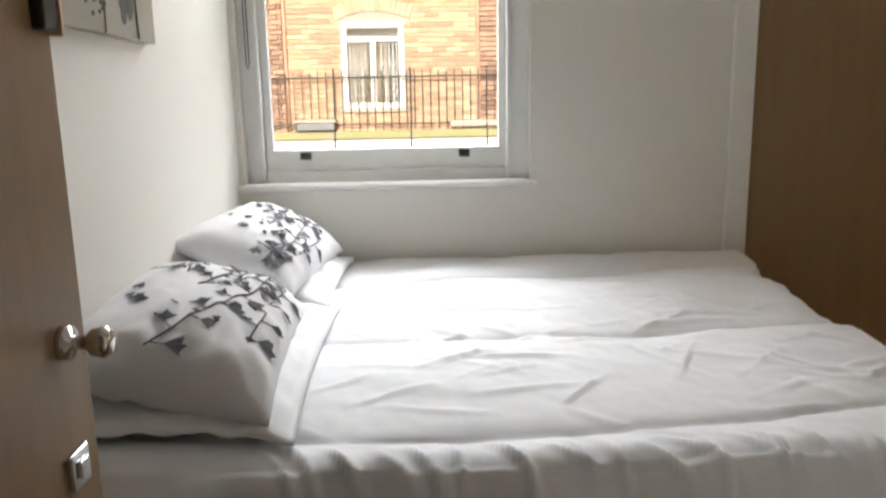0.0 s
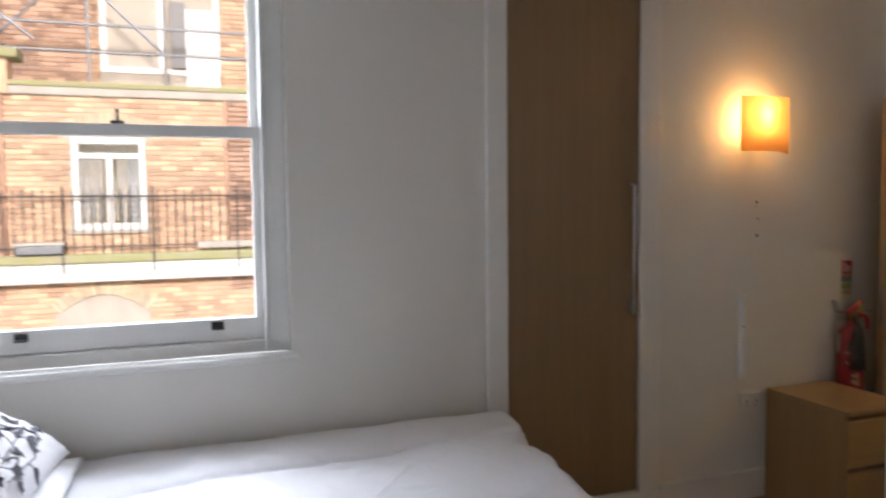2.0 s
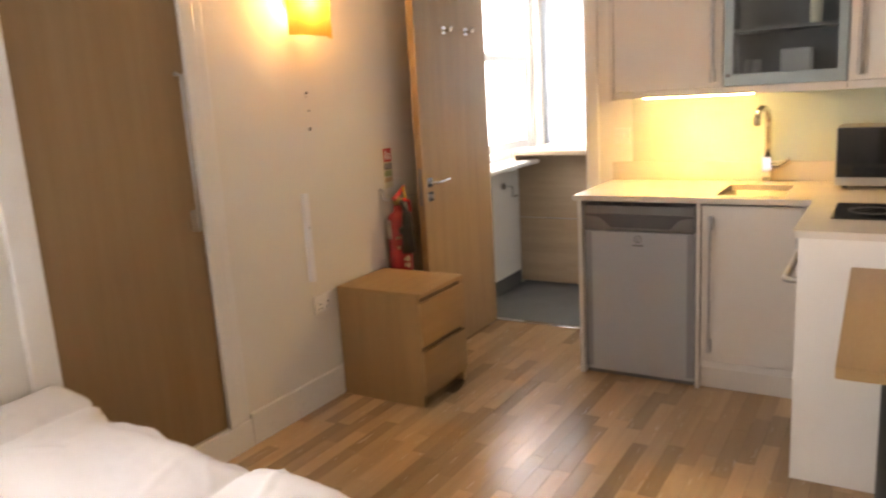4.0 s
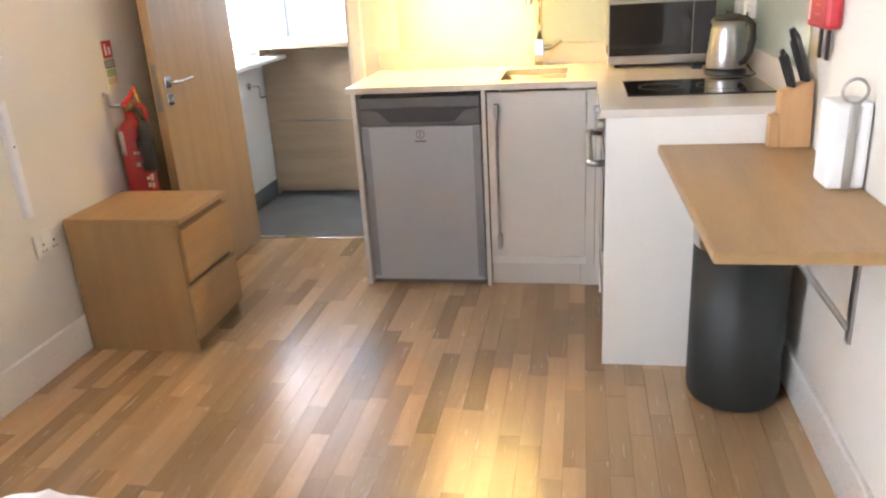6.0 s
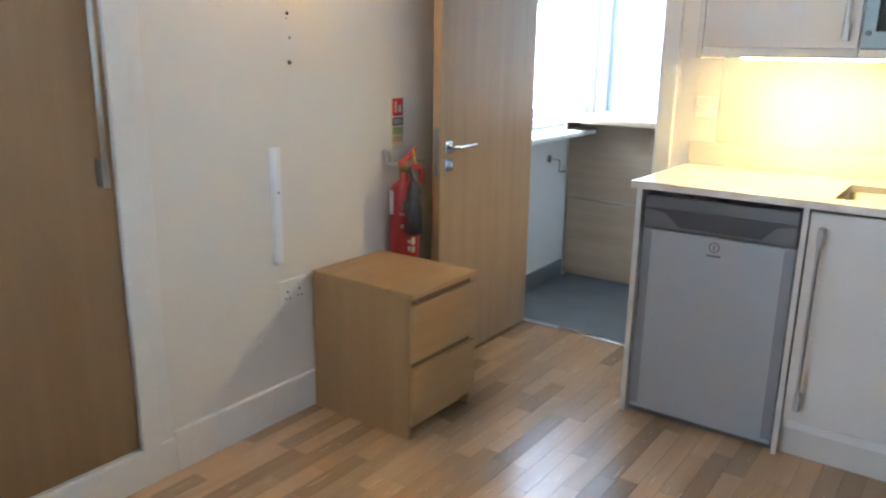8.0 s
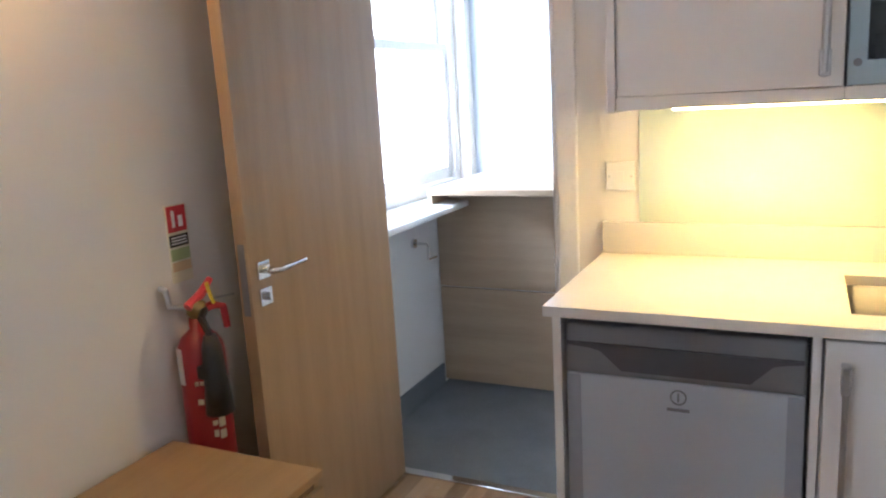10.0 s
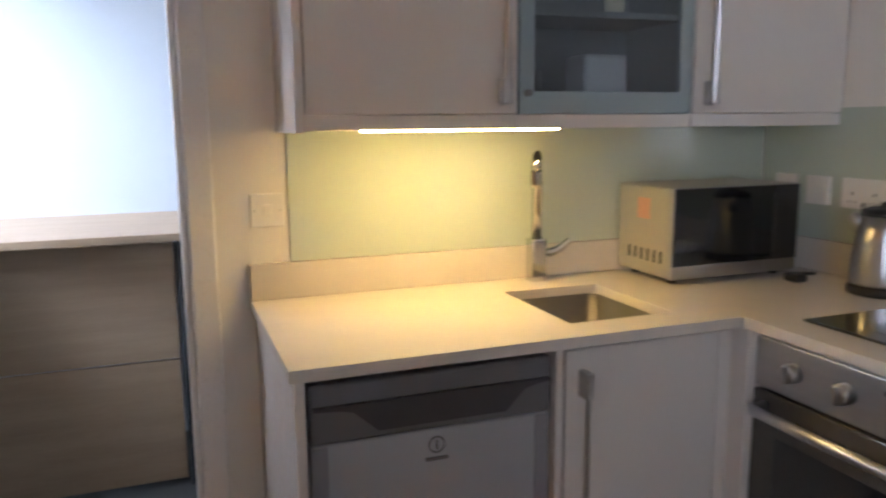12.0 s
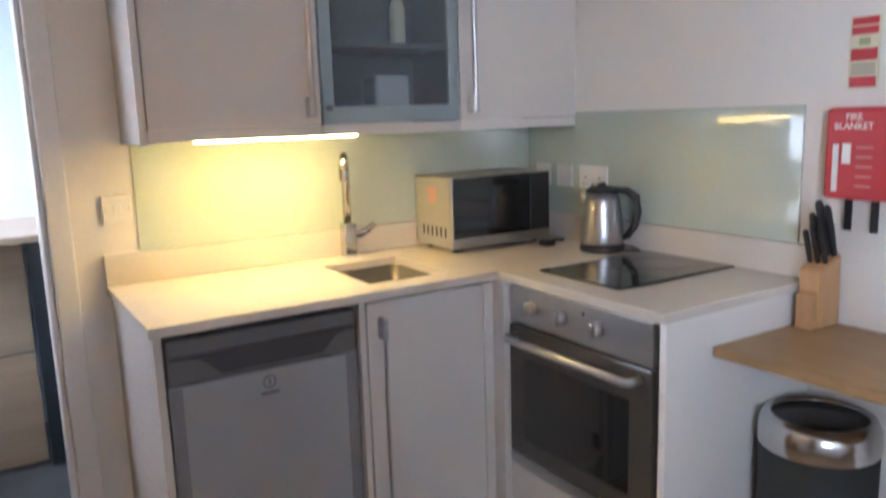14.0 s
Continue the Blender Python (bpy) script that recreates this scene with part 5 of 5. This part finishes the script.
box("casing", 4.74, XE - 0.001, YS + 0.001, -2.44, 2.42, 2.60, WALL, bxv, 0.003)

# ---- washroom fittings ----
cu = thing("boxed_cistern", 6.0, -0.6, 0, "grey-brown oak panelled boxing with a shelf", "cabinet")
PNX = 5.93
for z0, z1 in ((0.03, 0.50), (0.506, 0.965)):
    box("panel", PNX, PNX + 0.018, -0.80, WY - 0.013, z0, z1, ASH, cu, 0.002)
box("side_support", 5.76, PNX - 0.002, -0.02, 0.0, 0.93, 0.972, ASH, cu, 0.001)
box("shelf", 5.735, 6.469, -1.68, -0.005, 0.973, 1.0, ASH, cu, 0.002)
dk = thing("washroom_panel", 5.9, -1.1, 0, "dark slate panel beside the boxing", "panel")
box("panel", 5.88, 5.92, -1.20, -0.81, 0.02, 0.965, material("slate_dark", (0.03, 0.04, 0.05), 0.4), dk, 0.002)
part("rail", tube([(5.88, -0.87, 0.2), (5.84, -0.87, 0.22), (5.84, -0.91, 0.5), (5.88, -0.91, 0.52)], 0.008, 8), CHROME, dk)
rh = thing("roll_holder", 5.70, WY, 0.72, "chrome paper holder on the low wall", "holder")
part("rose", disc(5.70, WY, 0.76, "y", 0.022, -0.012, 18), CHROME, rh)
part("arm", tube([(5.70, 0.048, 0.76), (5.70, -0.01, 0.76), (5.70, -0.015, 0.75), (5.70, -0.015, 0.69), (5.78, -0.015, 0.685)], 0.006, 8), CHROME, rh)

# ---- the street front across the road ----
FY = 9.0
fac = thing("building_across", 2.0, FY, -4, "orange brick terrace building with white windows across the street", "building")
WLO, WHI = -5.0, 9.0


def courses(x0, x1, z0, z1, y, holes, seed, name, thick=0.02, mat=None, words="weathered orange brickwork"):
    """Brick courses in stretcher bond, with gaps left for the openings."""
    r = random.Random(seed)
    vs, fs = [], []
    ch_, ln, jt = 0.075, 0.225, 0.011
    j, z = 0, z0
    while z < z1 - 0.02:
        x = x0 - (ln / 2 if j % 2 else 0)
        while x < x1:
            a, b_ = max(x, x0), min(x + ln - jt, x1)
            t_ = z + ch_ - jt
            for h_ in holes:
                if z < h_[3] and t_ > h_[2] and a < h_[1] and b_ > h_[0]:
                    if a < h_[0]:
                        b_ = h_[0]
                    elif b_ > h_[1]:
                        a = h_[1]
                    else:
                        b_ = a
            if b_ - a > 0.03:
                o = r.uniform(-0.004, 0.004)
                k = len(vs)
                e = 0.004
                vs += [(a, y, z), (b_, y, z), (b_, y, t_), (a, y, t_), (a + e, y - thick + o, z + e), (b_ - e, y - thick + o, z + e), (b_ - e, y - thick + o, t_ - e), (a + e, y - thick + o, t_ - e)]
                fs += [(k + 4, k + 5, k + 6, k + 7), (k, k + 1, k + 5, k + 4), (k + 1, k + 2, k + 6, k + 5), (k + 2, k + 3, k + 7, k + 6), (k + 3, k, k + 4, k + 7)]
            x += ln
        z += ch_
        j += 1
    me = bpy.data.meshes.new(name)
    me.from_pydata(vs, [], fs)
    me.transform(fac.matrix_basis.inverted())
    me.materials.append(mat or BRICKS)
    ob = new(name, me)
    ob.parent = fac
    return tagged(ob, words, kind="stuff")


GW = (1.0, 1.98, 1.40, 2.72)
bm = bmesh.new()
for b in ((WLO, GW[0], FY, FY + 0.3, -4, 3.3), (GW[1], WHI, FY, FY + 0.3, -4, 3.3), (GW[0], GW[1], FY, FY + 0.3, -4, GW[2]), (GW[0], GW[1], FY, FY + 0.3, GW[3], 3.3), (WLO, WHI, FY + 1.2, FY + 1.5, 3.3, 8.5)):
    boxm(*b, bevel=0, bm=bm)
part("wall", bm, MORTAR, fac, "brick wall")
courses(WLO, WHI, 0.45, 3.27, FY, [(GW[0] - 0.01, GW[1] + 0.01, GW[2] - 0.06, GW[3] + 0.02), (GW[0] - 0.1, GW[1] + 0.1, GW[3] + 0.02, GW[3] + 0.2), (-0.30, 0.10, 0.45, 3.3), (3.16, 3.75, 0.45, 3.3)], 3, "brickwork")
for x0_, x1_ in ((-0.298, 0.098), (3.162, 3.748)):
    courses(x0_, x1_, 0.45, 3.27, FY, [], 6, "brick_pier", 0.045, REDBRICK, "dark red brick pier")
courses(WLO, WHI, -1.2, 0.44, FY, [(0.72, 1.98, -1.2, 0.52)], 5, "brickwork")
UW = (1.35, 3.15, 3.85, 5.5)
courses(WLO, WHI, 3.45, 6.6, FY + 1.2, [(UW[0] - 0.02, UW[1] + 0.02, UW[2] - 0.2, UW[3] + 0.02), (-0.2, 1.2, 3.45, 6.6)], 8, "brickwork")
# shade on the set-back wall is put into the colour with dark red brick
courses(-0.19, 1.19, 3.45, 6.6, FY + 1.2, [], 9, "brick_pier", 0.02, REDBRICK, "brickwork with its shade painted in as dark red")
box("parapet", WLO, WHI, FY - 0.06, FY + 0.3, 3.30, 3.42, STONE, fac, 0.02, "pale stone coping")
box("parapet_moss", WLO, WHI, FY - 0.07, FY + 0.31, 3.42, 3.50, MOSS, fac, 0.02, "mossy coping top")
box("terrace", WLO, WHI, FY + 0.3, FY + 1.2, 3.2, 3.32, STONE, fac, 0)
box("string_course", WLO, WHI, FY - 0.22, FY + 0.05, 0.66, 0.92, GLOSSW, fac, 0.02, "white painted ledge")
box("string_course_moss", WLO, WHI, FY - 0.24, FY + 0.06, 0.925, 1.06, MOSS, fac, 0.03, "mossy ledge top")
bm = bmesh.new()
boxm(-0.35, 0.25, FY - 0.1, FY + 0.3, 3.3, 3.78, 0.01, bm=bm)
part("pier", bm, BRICKS, fac)
box("pier_cap", -0.42, 0.40, FY - 0.18, FY + 0.36, 3.78, 3.92, MOSS, fac, 0.03, "stone pier cap")
# arched lintels
for cx_, zb, wd_, rise, nb in ((1.35, 0.16, 0.66, 0.30, 19), (1.5, 2.74, 0.60, 0.14, 15)):
    bm = bmesh.new()
    for k in range(nb):
        a = -1 + 2 * (k + 0.5) / nb
        x = cx_ + a * wd_
        z = zb + rise * (1 - a * a)
        ang = -a * 2 * rise / wd_ * 0.8
        m_ = Matrix.Translation((x, FY - 0.02, z + 0.1)) @ Matrix.Rotation(-ang, 4, "Y")
        b_ = boxm(-wd_ / nb + 0.008, wd_ / nb - 0.008, -0.012, 0.03, -0.1, 0.1, 0.004)
        b_.transform(m_)
        join(bm, b_)
    part("brick_arch", bm, ARCHB, fac, "flat arch of upright bricks")
pts = [(0.72, -1.2)] + [(1.35 + a / 8 * 0.62, 0.16 + 0.27 * (1 - (a / 8) ** 2)) for a in range(-8, 9)] + [(1.98, -1.2)]
part("lower_window", outline(pts, "y", FY + 0.02, FY + 0.05), CURT, fac, "dim arched window")


def far_window(x0, x1, z0, z1, y, transom, mull, name="window", drape=None):
    f = 0.09
    bm = bmesh.new()
    boxm(x0, x0 + f, y - 0.03, y + 0.1, z0, z1, 0.004, bm=bm)
    boxm(x1 - f, x1, y - 0.03, y + 0.1, z0, z1, 0.004, bm=bm)
    boxm(x0 + f, x1 - f, y - 0.03, y + 0.1, z0, z0 + f, 0.004, bm=bm)
    boxm(x0 + f, x1 - f, y - 0.03, y + 0.1, z1 - f, z1, 0.004, bm=bm)
    if transom:
        boxm(x0 + f, x1 - f, y - 0.03, y + 0.1, transom, transom + 0.08, 0.004, bm=bm)
    for m_ in mull:
        boxm(m_ - 0.045, m_ + 0.045, y - 0.025, y + 0.1, z0 + f, (transom or z1 - f), 0.004, bm=bm)
    w_ = part(name, bm, GLOSSW, fac, "white painted window")
    if not drape:
        box("pane", x0 + f, x1 - f, y + 0.03, y + 0.035, z0 + f, z1 - f, PANE, w_, 0)
    depth = 0.03 if drape else 0.12
    box("curtain", x0 + f, x1 - f, y + depth, y + depth + 0.01, z0 + f, z1 - f, drape or CURT, w_, 0, "net curtain")
    return w_


w1 = far_window(*GW, FY, 2.42, (1.49,))
gr = bmesh.new()
for k in range(9):
    for half in (1.13, 1.62):
        x = half + k * 0.03
        if k % 2 == 0:
            boxm(x - 0.006, x + 0.006, FY + 0.012, FY + 0.022, 1.49, 2.42, 0, bm=gr)
for half in (1.1, 1.55):
    for z in (1.65, 1.8, 1.95, 2.1):
        for k in range(3):
            x = half + 0.05 + k * 0.1
            tube([(x, FY + 0.018, z - 0.07), (x + 0.05, FY + 0.018, z), (x, FY + 0.018, z + 0.07), (x - 0.05, FY + 0.018, z), (x, FY + 0.018, z - 0.07)], 0.008, 4, bm=gr)
part("security_grille", gr, GLOSSW, fac, "white folding security grille")
box("window_ledge", GW[0] - 0.06, GW[1] + 0.06, FY - 0.08, FY + 0.1, GW[2] - 0.06, GW[2], STONE, fac, 0.01)
w2 = far_window(UW[0], UW[1], UW[2], UW[3], FY + 1.2, 0, (2.25,), drape=PAPER)
box("open_casement", 2.40, 2.62, FY + 1.1, FY + 1.14, 3.95, 5.0, GREYPL, fac, 0.004, "dark open casement")
box("door", 2.62, 3.15, FY + 1.12, FY + 1.17, 3.45, 4.9, GLOSSW, fac, 0.01, "white terrace door")
box("air_unit", 0.28, 0.88, FY - 0.3, FY - 0.02, 1.07, 1.20, GALV, fac, 0.02, "grey vent box on the ledge")
box("air_unit_cover", 0.26, 0.90, FY - 0.32, FY - 0.01, 1.20, 1.24, STONE, fac, 0.01, "pale cover of the vent box")
box("trunking", 2.68, 3.60, FY - 0.16, FY - 0.03, 1.10, 1.20, STONE, fac, 0.01, "pale pipe boxing on the ledge")
for x in (0.145, 3.12):
    part("drain_pipe", tube([(x, FY - 0.06, 0.95), (x, FY - 0.06, 3.3)], 0.022, 10), REDBRICK, fac, "brown painted drainpipe", True)
for x, z in ((0.145, 1.7), (0.145, 2.6), (3.12, 1.7), (3.12, 2.6)):
    part("pipe_collar", lathe([(0.028, z), (0.032, z + 0.01), (0.032, z + 0.07), (0.028, z + 0.08)], x, FY - 0.06, 12), REDBRICK, fac)
box("roof", WLO, WHI, FY + 0.9, FY + 4, 8.4, 8.7, GREYPL, fac, 0.02)

rl = thing("railing", 2.0, FY - 0.14, 1.06, "black iron railing along the opposite ledge", "railing")
part("top_rail", tube([(WLO, FY - 0.14, 1.88), (WHI, FY - 0.14, 1.88)], 0.014, 6), IRON, rl)
part("bottom_rail", tube([(WLO, FY - 0.14, 1.16), (WHI, FY - 0.14, 1.16)], 0.012, 6), IRON, rl)
first = None
k = 0
x = -2.0
while x < 6.0:
    if first is None:
        first = part("baluster", tube([(x, FY - 0.14, 1.05), (x, FY - 0.14, 1.98)], 0.008, 6), IRON, rl)
        x_first = x
    else:
        o = first.copy()
        scene.collection.objects.link(o)
        o.parent = rl
        o.matrix_parent_inverse = first.matrix_parent_inverse
        o.location = (x - x_first, 0, 0)
    x += 0.125
for x in (-0.32, 0.87, 2.06, 3.25, 4.44):
    part("post", tube([(x, FY - 0.25, 0.80), (x, FY - 0.25, 1.1), (x, FY - 0.15, 1.14), (x, FY - 0.14, 2.02)], 0.013, 6), IRON, rl)
sc = thing("scaffold", 2.0, FY + 0.6, 3.3, "grey scaffold poles on the opposite terrace", "scaffold")
for a, b_ in (((-0.1, 3.32), (-0.1, 7.5)), ((1.22, 3.32), (1.22, 7.5)), ((2.30, 3.32), (2.30, 7.5)), ((3.7, 3.32), (3.7, 7.5)), ((-2, 4.45), (5, 4.45)), ((-2, 4.05), (5, 4.05)), ((-2, 5.5), (5, 5.5)), ((0.7, 5.6), (2.3, 4.05)), ((-0.2, 4.0), (1.3, 5.5)), ((-0.2, 4.75), (0.5, 4.2))):
    part("pole", tube([(a[0], FY + 0.6, a[1]), (b_[0], FY + 0.6, b_[1])], 0.024, 8), GALV, sc)
box("board", -2, 5, FY + 0.3, FY + 0.8, 5.55, 5.62, GALV, sc, 0.004)
# the whole front stands lower and further along the street
for e in (fac, rl, sc):
    e.location += Vector((-1.32, 0, -0.27))
structure(part("road", boxm(-60, 60, T, 60, -4.2, -4.0, 0), ASPH), "grey asphalt street below", "road")

# ---- strip floor, piece by piece ----
RW, RL = 0.066, 0.42
rf = random.Random(21)
far_v, far_f = [], []
pieces = []
y = -0.001
while y > -4.5:
    x = XW - rf.uniform(0, RL)
    while x < 5.06:
        ln_ = RL * rf.choice((0.7, 1.0, 1.0, 1.25))
        a, b_ = max(x, XW), min(x + ln_, 5.06)
        if b_ - a > 0.02 and (y > -2.68 or b_ < 2.39):
            pieces.append((a, b_, y - RW, y))
        x += ln_
    y -= RW
near = [p for p in pieces if 2.3 < p[0] < 4.6 and -2.05 < p[3] < -0.45 and abs((p[1] - p[0]) - RL) < 0.001][:290]
chosen = set(near)


def strip_mesh(L_):
    bm = boxm(0, L_ - 0.0012, -RW + 0.0012, 0, -0.006, 0.0, 0)
    me = bpy.data.meshes.new("strip")
    bm.to_mesh(me)
    bm.free()
    me.materials.append(STRIP)
    return me


strip = strip_mesh(RL)
for p in near:
    ob = new("strip", strip)
    ob.location = (p[0], p[3], 0)
    ob.parent = floor
for a, b_, y0, y1 in pieces:
    if (a, b_, y0, y1) in chosen:
        continue
    k = len(far_v)
    x1_, y0_ = b_ - 0.0012, y0 + 0.0012
    far_v += [(a, y0_, -0.006), (x1_, y0_, -0.006), (x1_, y1, -0.006), (a, y1, -0.006), (a, y0_, 0), (x1_, y0_, 0), (x1_, y1, 0), (a, y1, 0)]
    far_f += [(k + 4, k + 5, k + 6, k + 7), (k, k + 1, k + 5, k + 4), (k + 1, k + 2, k + 6, k + 5), (k + 2, k + 3, k + 7, k + 6), (k + 3, k, k + 4, k + 7)]
me = bpy.data.meshes.new("strips")
me.from_pydata(far_v, [], far_f)
me.materials.append(STRIPS)
so = new("strips", me)
so.parent = floor
tagged(so, "brown laminate floor strips", kind="stuff")
